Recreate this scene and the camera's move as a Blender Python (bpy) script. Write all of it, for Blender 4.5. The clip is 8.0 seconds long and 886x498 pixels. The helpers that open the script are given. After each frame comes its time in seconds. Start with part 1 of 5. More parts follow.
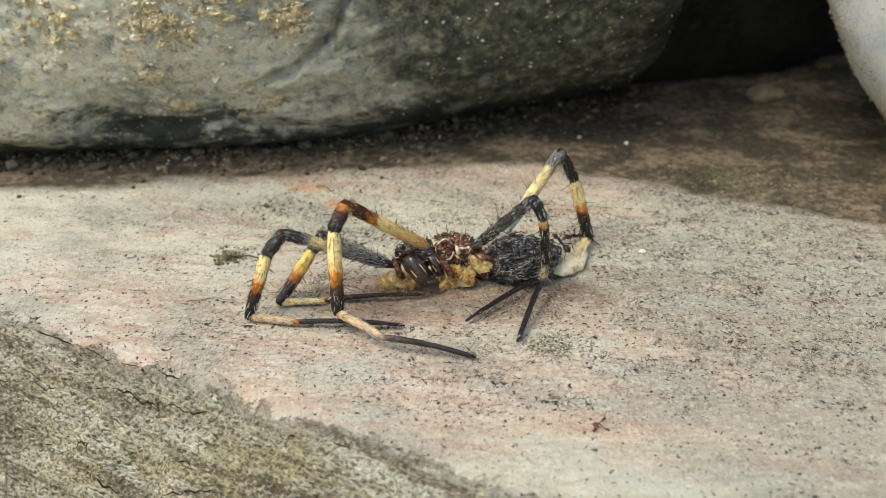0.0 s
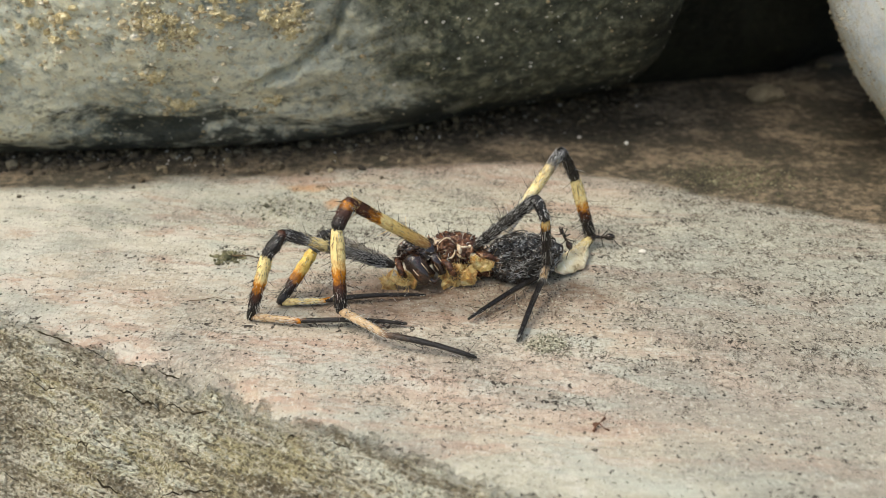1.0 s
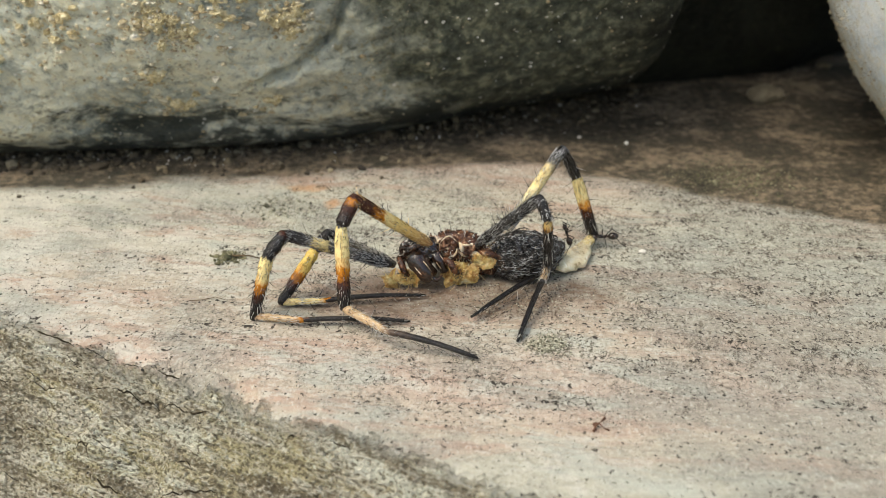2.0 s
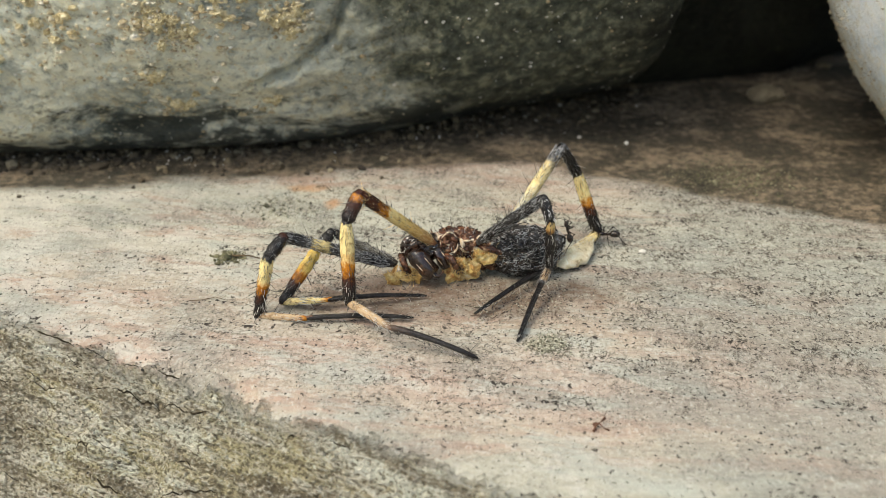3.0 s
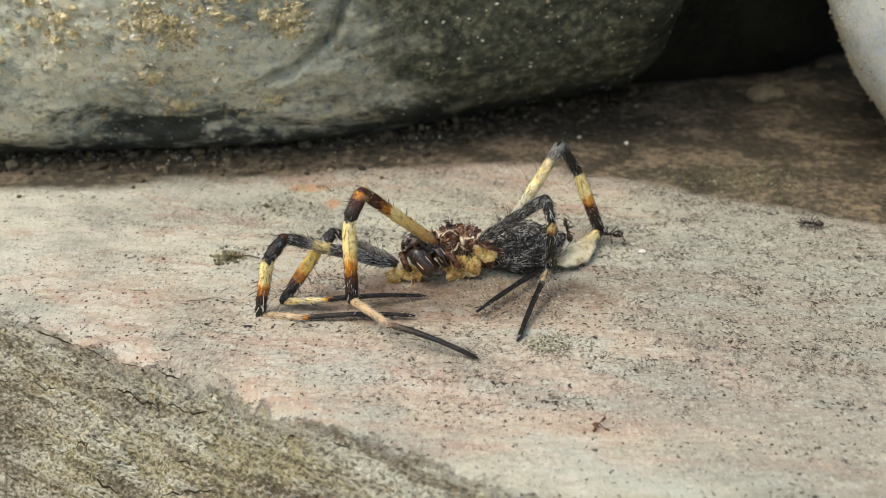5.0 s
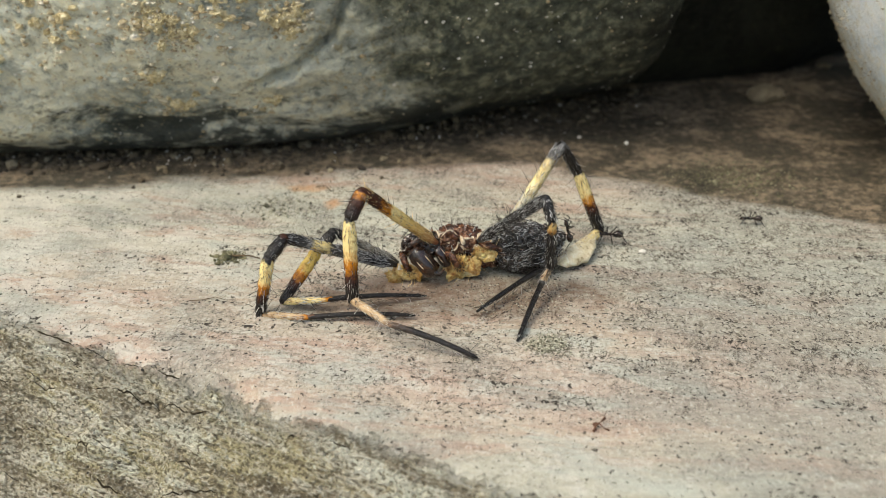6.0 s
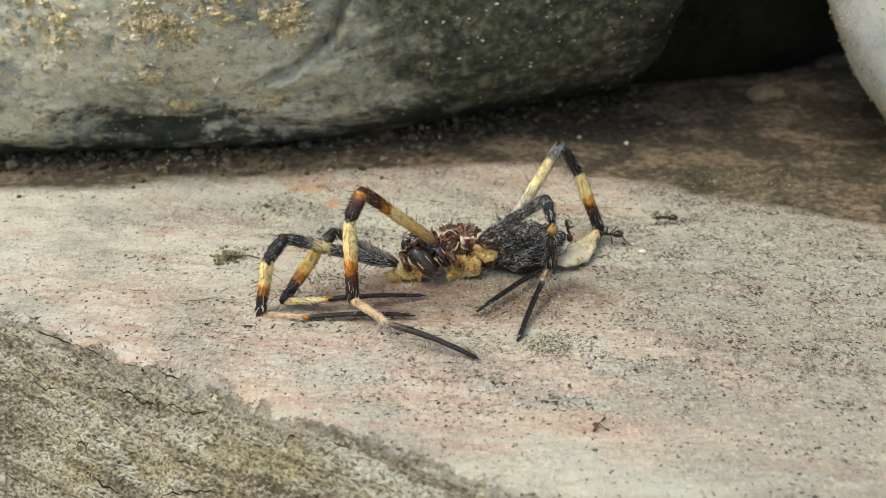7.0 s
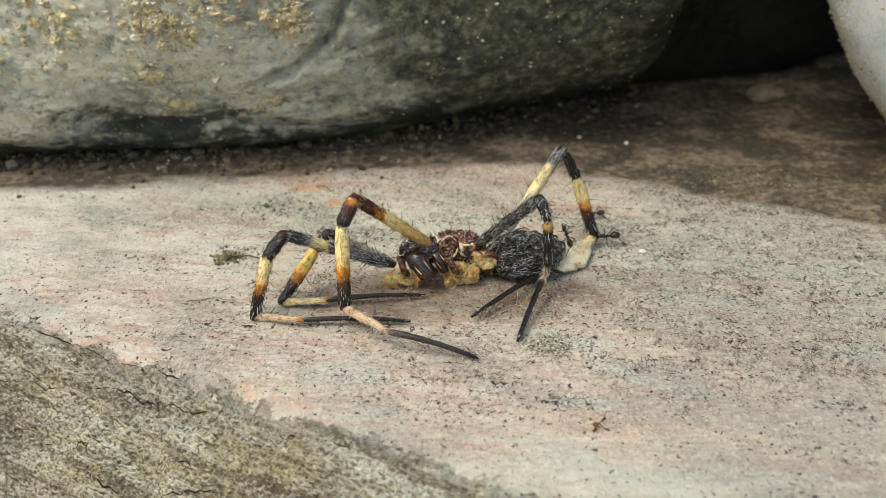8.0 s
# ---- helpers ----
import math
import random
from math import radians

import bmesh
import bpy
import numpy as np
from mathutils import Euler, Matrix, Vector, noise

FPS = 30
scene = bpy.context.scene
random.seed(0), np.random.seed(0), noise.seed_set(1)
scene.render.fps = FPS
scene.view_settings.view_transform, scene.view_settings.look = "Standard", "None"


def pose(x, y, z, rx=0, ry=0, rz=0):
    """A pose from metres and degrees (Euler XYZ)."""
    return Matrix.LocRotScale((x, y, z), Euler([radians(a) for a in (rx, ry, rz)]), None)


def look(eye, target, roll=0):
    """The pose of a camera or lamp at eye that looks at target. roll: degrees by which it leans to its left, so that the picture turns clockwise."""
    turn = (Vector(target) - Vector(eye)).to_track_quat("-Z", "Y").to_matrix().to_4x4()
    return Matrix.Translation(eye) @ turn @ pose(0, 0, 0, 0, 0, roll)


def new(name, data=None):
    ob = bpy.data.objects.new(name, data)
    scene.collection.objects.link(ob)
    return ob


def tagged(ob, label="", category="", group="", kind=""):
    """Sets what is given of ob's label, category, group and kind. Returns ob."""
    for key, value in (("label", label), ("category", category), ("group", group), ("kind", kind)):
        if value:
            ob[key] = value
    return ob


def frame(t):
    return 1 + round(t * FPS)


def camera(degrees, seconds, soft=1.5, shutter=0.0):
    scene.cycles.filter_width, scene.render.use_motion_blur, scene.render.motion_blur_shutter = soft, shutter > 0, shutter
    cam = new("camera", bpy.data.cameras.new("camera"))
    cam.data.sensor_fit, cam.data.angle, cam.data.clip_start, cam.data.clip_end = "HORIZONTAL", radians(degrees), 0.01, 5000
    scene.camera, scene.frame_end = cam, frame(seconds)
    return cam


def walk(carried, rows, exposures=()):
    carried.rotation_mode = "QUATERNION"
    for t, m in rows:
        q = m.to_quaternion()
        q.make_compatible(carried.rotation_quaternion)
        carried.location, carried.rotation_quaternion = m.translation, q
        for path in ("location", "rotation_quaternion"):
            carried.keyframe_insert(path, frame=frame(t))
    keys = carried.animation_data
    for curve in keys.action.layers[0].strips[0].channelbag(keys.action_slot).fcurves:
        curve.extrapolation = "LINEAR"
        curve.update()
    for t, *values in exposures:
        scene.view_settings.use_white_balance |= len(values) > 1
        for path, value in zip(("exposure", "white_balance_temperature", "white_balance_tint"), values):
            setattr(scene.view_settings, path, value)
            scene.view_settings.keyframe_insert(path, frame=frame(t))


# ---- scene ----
cam = camera(50, 8.0, soft=0.4)
cam.data.dof.use_dof = True
cam.data.dof.focus_distance = 0.061
cam.data.dof.aperture_fstop = 60.0
EYE = (0.0, -0.0618, 0.0329)
walk(cam, [(0.0, look(EYE, (0, 0, 0))), (8.0, look(EYE, (0, 0, 0)))], exposures=[(0.0, 0.50, 6900, 3), (3.2, 0.50, 6900, 3), (4.4, 0.46, 6900, 3), (8.0, 0.47, 6900, 3)])

# ---- sky and sun: hazy daylight, broad soft sun high from one side ----
world = bpy.data.worlds.new("overcast_sky")
scene.world = world
world.use_nodes = True
wn = world.node_tree
sky = wn.nodes.new("ShaderNodeTexSky")
sky.sky_type = "NISHITA"
sky.sun_disc = False
sky.sun_elevation = radians(58)
sky.sun_rotation = radians(240)
sky.air_density = 1.0
sky.dust_density = 4.0
wn.links.new(sky.outputs[0], wn.nodes["Background"].inputs[0])
wn.nodes["Background"].inputs[1].default_value = 0.15

sun_data = bpy.data.lights.new("sun", "SUN")
sun_data.energy = 1.25
sun_data.angle = radians(34)
sun_data.color = (1.0, 0.95, 0.87)
sun = new("sun", sun_data)
sun.matrix_world = look((-0.16, -0.09, 0.30), (0, 0, 0))

MM = 0.001


# ---- mesh helpers, all in millimetres ----
def geo():
    return {"v": [], "f": [], "m": []}


def add_faces(g, verts, faces, slot=0):
    base = len(g["v"])
    g["v"].extend(verts)
    g["f"].extend([tuple(i + base for i in f) for f in faces])
    g["m"].extend([slot] * len(faces))


def add_tube(g, points, radii, sides=10, slot=0, caps=True, squash=1.0):
    pts = [Vector(q) for q in points]
    verts, faces = [], []
    ref = None
    for i, q in enumerate(pts):
        way = (pts[min(i + 1, len(pts) - 1)] - pts[max(i - 1, 0)]).normalized()
        if ref is None:
            ref = way.cross(Vector((0, 0, 1)))
            if ref.length < 0.2:
                ref = way.cross(Vector((0, 1, 0)))
        ref = (ref - way * ref.dot(way)).normalized()
        other = way.cross(ref)
        for j in range(sides):
            a = 2 * math.pi * j / sides
            verts.append(tuple(q + (ref * math.cos(a) * squash + other * math.sin(a)) * radii[i]))
    for i in range(len(pts) - 1):
        for j in range(sides):
            k = (j + 1) % sides
            faces.append((i * sides + j, i * sides + k, (i + 1) * sides + k, (i + 1) * sides + j))
    if caps:
        faces.append(tuple(range(sides))[::-1])
        faces.append(tuple((len(pts) - 1) * sides + j for j in range(sides)))
    add_faces(g, verts, faces, slot)


def add_hair(g, root, tip, r=0.02, slot=0, droop=0.0):
    a, b = Vector(root), Vector(tip)
    mid = (a + b) / 2 + Vector((0, 0, 1)) * droop
    add_tube(g, [a, mid, b], [r, r * 0.75, r * 0.15], 3, slot, False)


SPHERES = {}


def unit_sphere(sub):
    if sub not in SPHERES:
        bm = bmesh.new()
        bmesh.ops.create_icosphere(bm, subdivisions=sub, radius=1)
        SPHERES[sub] = ([v.co.copy() for v in bm.verts], [tuple(v.index for v in f.verts) for f in bm.faces])
        bm.free()
    return SPHERES[sub]


def add_blob(g, centre, radii, sub=3, amp=0.0, freq=1.0, seed=0, slot=0, turn=None, ridged=False):
    verts, faces = unit_sphere(sub)
    out = []
    off = Vector((seed * 7.3, seed * 3.1, seed * 1.7))
    for v in verts:
        p = Vector((v.x * radii[0], v.y * radii[1], v.z * radii[2]))
        if amp:
            n = noise.fractal(p * freq + off, 1.0, 2.0, 3)
            if ridged:
                n = 0.6 - 2.2 * abs(n)
            p = p + v * amp * n
        if turn is not None:
            p = turn @ p
        out.append(tuple(p + Vector(centre)))
    add_faces(g, out, faces, slot)


def part(name, g, materials, parent=None, label=""):
    me = bpy.data.meshes.new(name)
    v = np.array(g["v"], dtype=float) * MM
    me.from_pydata(v.tolist(), [], g["f"])
    for m in materials if isinstance(materials, (list, tuple)) else [materials]:
        me.materials.append(m)
    me.polygons.foreach_set("material_index", g["m"])
    me.polygons.foreach_set("use_smooth", [True] * len(g["f"]))
    me.update()
    ob = new(name, me)
    if parent is not None:
        ob.parent = parent
    if label:
        tagged(ob, label)
    return ob


def mpose(x, y, z, rx=0, ry=0, rz=0):
    return pose(x * MM, y * MM, z * MM, rx, ry, rz)


# ---- array noise for the large surfaces ----
def lattice(x, y, seed):
    n = (x.astype(np.int64) * 374761393 + y.astype(np.int64) * 668265263 + seed * 2147483647) & 0xFFFFFFFF
    n = ((n ^ (n >> 13)) * 1274126177) & 0xFFFFFFFF
    return ((n ^ (n >> 16)) & 0xFFFF) / 65535.0 * 2 - 1


def vnoise(x, y, seed=0):
    xi, yi = np.floor(x), np.floor(y)
    fx, fy = x - xi, y - yi
    fx, fy = fx * fx * fx * (fx * (fx * 6 - 15) + 10), fy * fy * fy * (fy * (fy * 6 - 15) + 10)
    a, b = lattice(xi, yi, seed), lattice(xi + 1, yi, seed)
    c, d = lattice(xi, yi + 1, seed), lattice(xi + 1, yi + 1, seed)
    return (a * (1 - fx) + b * fx) * (1 - fy) + (c * (1 - fx) + d * fx) * fy


def fbm(x, y, octaves=4, seed=0, gain=0.5):
    total, amp = 0, 1
    for o in range(octaves):
        total = total + amp * vnoise(x * 2.0**o + o * 17.3, y * 2.0**o - o * 9.1, seed + o)
        amp *= gain
    return total


# ---- material helpers ----
def material(name, rough=0.8, spec=0.3):
    m = bpy.data.materials.new(name)
    m.use_nodes = True
    b = m.node_tree.nodes["Principled BSDF"]
    b.inputs["Roughness"].default_value = rough
    b.inputs["Specular IOR Level"].default_value = spec
    return m, m.node_tree, b


def put(nt, socket, value):
    if isinstance(value, bpy.types.NodeSocket):
        nt.links.new(value, socket)
    elif isinstance(value, (tuple, list)) and len(value) == 3 and socket.type == "RGBA":
        socket.default_value = (*value, 1)
    else:
        socket.default_value = value


def place_mm(nt, local=False):
    """Position in millimetres, of the world or of the object itself."""
    if local:
        s = nt.nodes.new("ShaderNodeTexCoord").outputs["Object"]
    else:
        s = nt.nodes.new("ShaderNodeNewGeometry").outputs["Position"]
    n = nt.nodes.new("ShaderNodeVectorMath")
    n.operation = "SCALE"
    nt.links.new(s, n.inputs[0])
    n.inputs["Scale"].default_value = 1000
    return n.outputs[0]


def stretch(nt, vec, scale=(1, 1, 1), turn=0.0, move=(0, 0, 0)):
    n = nt.nodes.new("ShaderNodeMapping")
    n.vector_type = "TEXTURE"
    nt.links.new(vec, n.inputs[0])
    n.inputs["Location"].default_value = move
    n.inputs["Rotation"].default_value = (0, 0, radians(turn))
    n.inputs["Scale"].default_value = tuple(1 / k for k in scale)
    return n.outputs[0]


def tex(nt, vec, scale, detail=4.0, rough=0.55, warp=0.0):
    n = nt.nodes.new("ShaderNodeTexNoise")
    nt.links.new(vec, n.inputs["Vector"])
    n.inputs["Scale"].default_value = scale
    n.inputs["Detail"].default_value = detail
    n.inputs["Roughness"].default_value = rough
    n.inputs["Distortion"].default_value = warp
    return n.outputs["Fac"]


def ramp(nt, fac, stops):
    n = nt.nodes.new("ShaderNodeValToRGB")
    e = n.color_ramp.elements
    while len(e) < len(stops):
        e.new(0.5)
    for i, (at, c) in enumerate(stops):
        e[i].position = at
        e[i].color = (c, c, c, 1) if isinstance(c, (int, float)) else (*c, 1)
    put(nt, n.inputs[0], fac)
    return n.outputs[0]


def mix(nt, fac, a, b, blend="MIX"):
    n = nt.nodes.new("ShaderNodeMix")
    n.data_type = "RGBA"
    n.blend_type = blend
    put(nt, n.inputs[0], fac)
    put(nt, n.inputs[6], a)
    put(nt, n.inputs[7], b)
    return n.outputs[2]


def calc(nt, op, a, b=0.0, c=0.0):
    n = nt.nodes.new("ShaderNodeMath")
    n.operation = op
    put(nt, n.inputs[0], a)
    put(nt, n.inputs[1], b)
    put(nt, n.inputs[2], c)
    return n.outputs[0]


def relief(nt, height, depth_mm, strength=1.0, normal=None):
    n = nt.nodes.new("ShaderNodeBump")
    n.inputs["Strength"].default_value = strength
    n.inputs["Distance"].default_value = depth_mm * MM
    nt.links.new(height, n.inputs["Height"])
    if normal is not None:
        nt.links.new(normal, n.inputs["Normal"])
    return n.outputs[0]


def axis(nt, vec, which):
    n = nt.nodes.new("ShaderNodeSeparateXYZ")
    nt.links.new(vec, n.inputs[0])
    return n.outputs[which]


def island_random(nt):
    return nt.nodes.new("ShaderNodeNewGeometry").outputs["Random Per Island"]


# the break line of the ledge, and how far a place lies beyond it
EDGE_AT, EDGE_OUT = (-29.1, -8.5), (-0.465, -0.885)


def ledge_material():
    m, nt, b = material("weathered_banded_stone", 0.9, 0.2)
    pos = place_mm(nt)
    px, py = axis(nt, pos, 0), axis(nt, pos, 1)
    # broad bands of cream and pink
    sway = calc(nt, "MULTIPLY", calc(nt, "SUBTRACT", tex(nt, stretch(nt, pos, (0.4, 1, 1), -8, (3.1, 1.7, 0)), 0.10, 5, 0.6, 0.5), 0.5), 9.0)
    across = calc(nt, "ADD", calc(nt, "ADD", py, calc(nt, "MULTIPLY", px, 0.12)), sway)
    col = ramp(nt, calc(nt, "DIVIDE", calc(nt, "ADD", across, 32.0), 50.0), [(0.0, (0.42, 0.40, 0.32)), (0.10, (0.48, 0.46, 0.37)), (0.18, (0.45, 0.43, 0.35)), (0.25, (0.50, 0.43, 0.34)), (0.31, (0.49, 0.38, 0.31)), (0.38, (0.48, 0.42, 0.34)),
                                                  (0.45, (0.44, 0.36, 0.28)), (0.53, (0.48, 0.44, 0.36)), (0.66, (0.51, 0.50, 0.41)), (0.80, (0.50, 0.48, 0.39)), (0.90, (0.48, 0.39, 0.32))])
    # streaks of rose and of pale grey-green along the bedding
    rose = tex(nt, stretch(nt, pos, (0.14, 1, 1), -8, (5, 9, 0)), 0.36, 6, 0.65, 0.4)
    col = mix(nt, ramp(nt, rose, [(0.49, 0.0), (0.59, 0.9)]), col, (0.44, 0.32, 0.25))
    pale = tex(nt, stretch(nt, pos, (0.30, 1, 1), -8, (1, 4, 0)), 0.28, 6, 0.65, 0.6)
    col = mix(nt, ramp(nt, pale, [(0.52, 0.0), (0.62, 0.75)]), col, (0.45, 0.47, 0.41))
    plain = ramp(nt, calc(nt, "DIVIDE", calc(nt, "ADD", calc(nt, "ADD", across, 21.0), calc(nt, "MULTIPLY", px, -0.1)), 6.0), [(0.0, 0.3), (1.0, 1.0)])
    chalk = tex(nt, stretch(nt, pos, (0.5, 1.1, 1), -8, (8, 1, 0)), 0.7, 6, 0.68, 0.4)
    chalk = calc(nt, "ADD", chalk, calc(nt, "MULTIPLY", calc(nt, "MAXIMUM", calc(nt, "SUBTRACT", -6.0, px), 0.0), 0.005))
    col = mix(nt, ramp(nt, chalk, [(0.54, 0.0), (0.64, 0.7)]), col, (0.57, 0.55, 0.48))
    # grey clouds of lichen, mostly on one side, deepened for the pale boulder's shade
    cloud = tex(nt, stretch(nt, pos, (0.6, 1, 1), -8), 0.15, 5, 0.62, 0.3)
    cloud = calc(nt, "ADD", cloud, calc(nt, "MULTIPLY", calc(nt, "MAXIMUM", calc(nt, "SUBTRACT", px, 8.0), 0.0), 0.0115))
    greyed = ramp(nt, cloud, [(0.46, 0.0), (0.62, 1.0)])
    col = mix(nt, calc(nt, "MULTIPLY", greyed, 0.62), col, (0.29, 0.29, 0.25))
    # fine mottling of the weathered grain
    g1 = tex(nt, stretch(nt, pos, (1.0, 0.72, 1), -8), 4.2, 5, 0.64, 0.6)
    worn = ramp(nt, tex(nt, stretch(nt, pos, (0.4, 1, 1), -8, (6, 2, 0)), 0.26, 6, 0.7), [(0.42, 0.35), (0.54, 1.0)])
    busy = calc(nt, "MINIMUM", calc(nt, "ADD", worn, calc(nt, "MULTIPLY", greyed, 0.7)), 1.0)
    clumped = ramp(nt, tex(nt, stretch(nt, pos, (0.8, 0.8, 1), -8, (1, 7, 0)), 0.55, 5, 0.68, 0.6), [(0.44, 0.3), (0.56, 1.0)])
    clean = ramp(nt, calc(nt, "DIVIDE", calc(nt, "ADD", px, 24.0), 16.0), [(0.0, 0.3), (1.0, 1.0)])
    busy = calc(nt, "MULTIPLY", calc(nt, "MULTIPLY", busy, clumped), calc(nt, "MULTIPLY", plain, clean))
    col = mix(nt, ramp(nt, g1, [(0.36, 0.5), (0.45, 0.0)]), col, (0.58, 0.56, 0.49))
    col = mix(nt, calc(nt, "MULTIPLY", ramp(nt, g1, [(0.52, 0.0), (0.58, 0.95)]), busy), col, (0.165, 0.145, 0.115))
    # hairline tracery, denser in the grey clouds
    wire = tex(nt, stretch(nt, pos, (0.9, 0.8, 1), -8), 2.3, 4, 0.6, 1.4)
    line_w = calc(nt, "ADD", 0.018, calc(nt, "MULTIPLY", greyed, 0.036))
    hair = calc(nt, "SUBTRACT", 1.0, calc(nt, "DIVIDE", calc(nt, "ABSOLUTE", calc(nt, "SUBTRACT", wire, 0.5)), line_w))
    broken = ramp(nt, tex(nt, pos, 0.9, 3, 0.6), [(0.47, 0.0), (0.53, 1.0)])
    hair = calc(nt, "MULTIPLY", calc(nt, "MULTIPLY", calc(nt, "MAXIMUM", hair, 0.0), broken), busy)
    col = mix(nt, hair, col, (0.06, 0.052, 0.042))
    # black lichen flecks drawn out along the grain, set in broken rows
    rows = tex(nt, stretch(nt, pos, (0.10, 1, 1), -9, (2, 8, 0)), 0.8, 3, 0.6)
    fleck = tex(nt, stretch(nt, pos, (0.8, 0.9, 1), -8), 3.3, 3, 0.62, 0.6)
    fleck = calc(nt, "ADD", calc(nt, "ADD", fleck, calc(nt, "MULTIPLY", busy, 0.05)), calc(nt, "MULTIPLY", calc(nt, "SUBTRACT", rows, 0.5), 0.5))
    dark = ramp(nt, fleck, [(0.675, 0.0), (0.695, 0.95)])
    col = mix(nt, dark, col, (0.045, 0.038, 0.032))
    speck = ramp(nt, calc(nt, "ADD", tex(nt, stretch(nt, pos, (0.9, 0.8, 1), -8, (3, 3, 0)), 4.6, 2, 0.5, 0.6), calc(nt, "MULTIPLY", busy, 0.05)), [(0.675, 0.0), (0.70, 0.9)])
    col = mix(nt, speck, col, (0.05, 0.042, 0.034))
    # the broken front face, khaki and rough
    beyond = calc(nt, "ADD", calc(nt, "MULTIPLY", calc(nt, "SUBTRACT", px, EDGE_AT[0]), EDGE_OUT[0]),
                  calc(nt, "MULTIPLY", calc(nt, "SUBTRACT", py, EDGE_AT[1]), EDGE_OUT[1]))
    ragged = calc(nt, "MULTIPLY", calc(nt, "SUBTRACT", tex(nt, pos, 0.5, 6, 0.72), 0.5), 4.0)
    front = ramp(nt, calc(nt, "ADD", calc(nt, "ADD", beyond, ragged), 0.2), [(0.0, 0.0), (0.7, 0.95)])
    fg = tex(nt, stretch(nt, pos, (0.16, 1, 1), -27.7), 0.8, 4, 0.6, 0.2)
    fcol = ramp(nt, fg, [(0.32, (0.18, 0.15, 0.10)), (0.42, (0.33, 0.29, 0.205)), (0.54, (0.43, 0.395, 0.305)), (0.68, (0.54, 0.51, 0.42))])
    tint = tex(nt, stretch(nt, pos, (0.25, 1, 1), -27, (7, 3, 0)), 0.42, 6, 0.68, 0.5)
    fcol = mix(nt, ramp(nt, tint, [(0.50, 0.0), (0.60, 0.7)]), fcol, (0.38, 0.33, 0.165))
    crusts = tex(nt, stretch(nt, pos, (0.35, 1, 1), -27, (2, 5, 0)), 0.42, 6, 0.7, 0.8)
    fcol = mix(nt, ramp(nt, crusts, [(0.54, 0.0), (0.61, 0.75)]), fcol, (0.64, 0.65, 0.54))
    seams = tex(nt, stretch(nt, pos, (0.07, 1, 1), -25.5, (3, 11, 0)), 1.3, 4, 0.6, 0.3)
    fcol = mix(nt, ramp(nt, seams, [(0.55, 0.0), (0.62, 0.6)]), fcol, (0.10, 0.082, 0.05))
    fcol = mix(nt, ramp(nt, seams, [(0.34, 0.6), (0.42, 0.0)]), fcol, (0.62, 0.60, 0.50))
    beds = tex(nt, stretch(nt, pos, (0.09, 1, 1), -26.5), 0.9, 6, 0.7, 0.5)
    fcol = mix(nt, ramp(nt, beds, [(0.53, 0.0), (0.60, 0.7)]), fcol, (0.17, 0.14, 0.09))
    fcol = mix(nt, ramp(nt, beds, [(0.36, 0.6), (0.45, 0.0)]), fcol, (0.70, 0.67, 0.56))
    f3 = tex(nt, stretch(nt, pos, (0.7, 1.1, 1), -24), 4.6, 2, 0.55, 0.1)
    fcol = mix(nt, ramp(nt, f3, [(0.36, 0.5), (0.46, 0.0)]), fcol, (0.66, 0.63, 0.53))
    fcol = mix(nt, ramp(nt, f3, [(0.55, 0.0), (0.62, 0.8)]), fcol, (0.11, 0.088, 0.055))
    col = mix(nt, front, col, fcol)
    # brown soil along the foot of the boulders, their shadow painted in with it
    soil_shade_n = calc(nt, "MULTIPLY", calc(nt, "SUBTRACT", tex(nt, stretch(nt, pos, (0.5, 1, 1)), 0.16, 5, 0.6), 0.5), 7.0)
    soil_shade_x = calc(nt, "MAXIMUM", calc(nt, "MULTIPLY", calc(nt, "SUBTRACT", 2.0, px), 0.13), calc(nt, "MULTIPLY", calc(nt, "SUBTRACT", px, 9.0), 0.46))
    soil_shade_d = calc(nt, "ADD", calc(nt, "ADD", calc(nt, "SUBTRACT", py, 14.6), soil_shade_n), soil_shade_x)
    soil = ramp(nt, calc(nt, "DIVIDE", soil_shade_d, 5.0), [(0.0, 0.0), (0.30, 0.94)])
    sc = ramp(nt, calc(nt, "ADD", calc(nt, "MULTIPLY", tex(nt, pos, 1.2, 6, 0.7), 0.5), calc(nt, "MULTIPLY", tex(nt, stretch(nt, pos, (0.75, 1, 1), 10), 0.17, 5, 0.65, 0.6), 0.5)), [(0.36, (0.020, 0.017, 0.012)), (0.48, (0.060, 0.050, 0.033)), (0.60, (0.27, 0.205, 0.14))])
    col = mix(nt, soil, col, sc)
    # brown stain round the carcass, with the body's soft shadow painted in
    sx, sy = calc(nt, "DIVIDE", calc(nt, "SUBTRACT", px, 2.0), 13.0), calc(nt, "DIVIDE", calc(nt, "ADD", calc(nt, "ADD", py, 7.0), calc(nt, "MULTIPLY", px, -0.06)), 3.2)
    stain_shade = calc(nt, "ADD", calc(nt, "MULTIPLY", sx, sx), calc(nt, "MULTIPLY", sy, sy))
    stain_shade = calc(nt, "ADD", stain_shade, calc(nt, "MULTIPLY", calc(nt, "SUBTRACT", tex(nt, pos, 0.45, 6, 0.7), 0.5), 2.6))
    stain_shade = ramp(nt, stain_shade, [(0.2, 0.9), (1.9, 0.0)])
    stain_shade = calc(nt, "MULTIPLY", stain_shade, ramp(nt, tex(nt, stretch(nt, pos, (0.6, 1, 1), -8), 2.0, 6, 0.75), [(0.36, 0.45), (0.58, 1.0)]))
    col = mix(nt, stain_shade, col, (0.19, 0.125, 0.085))
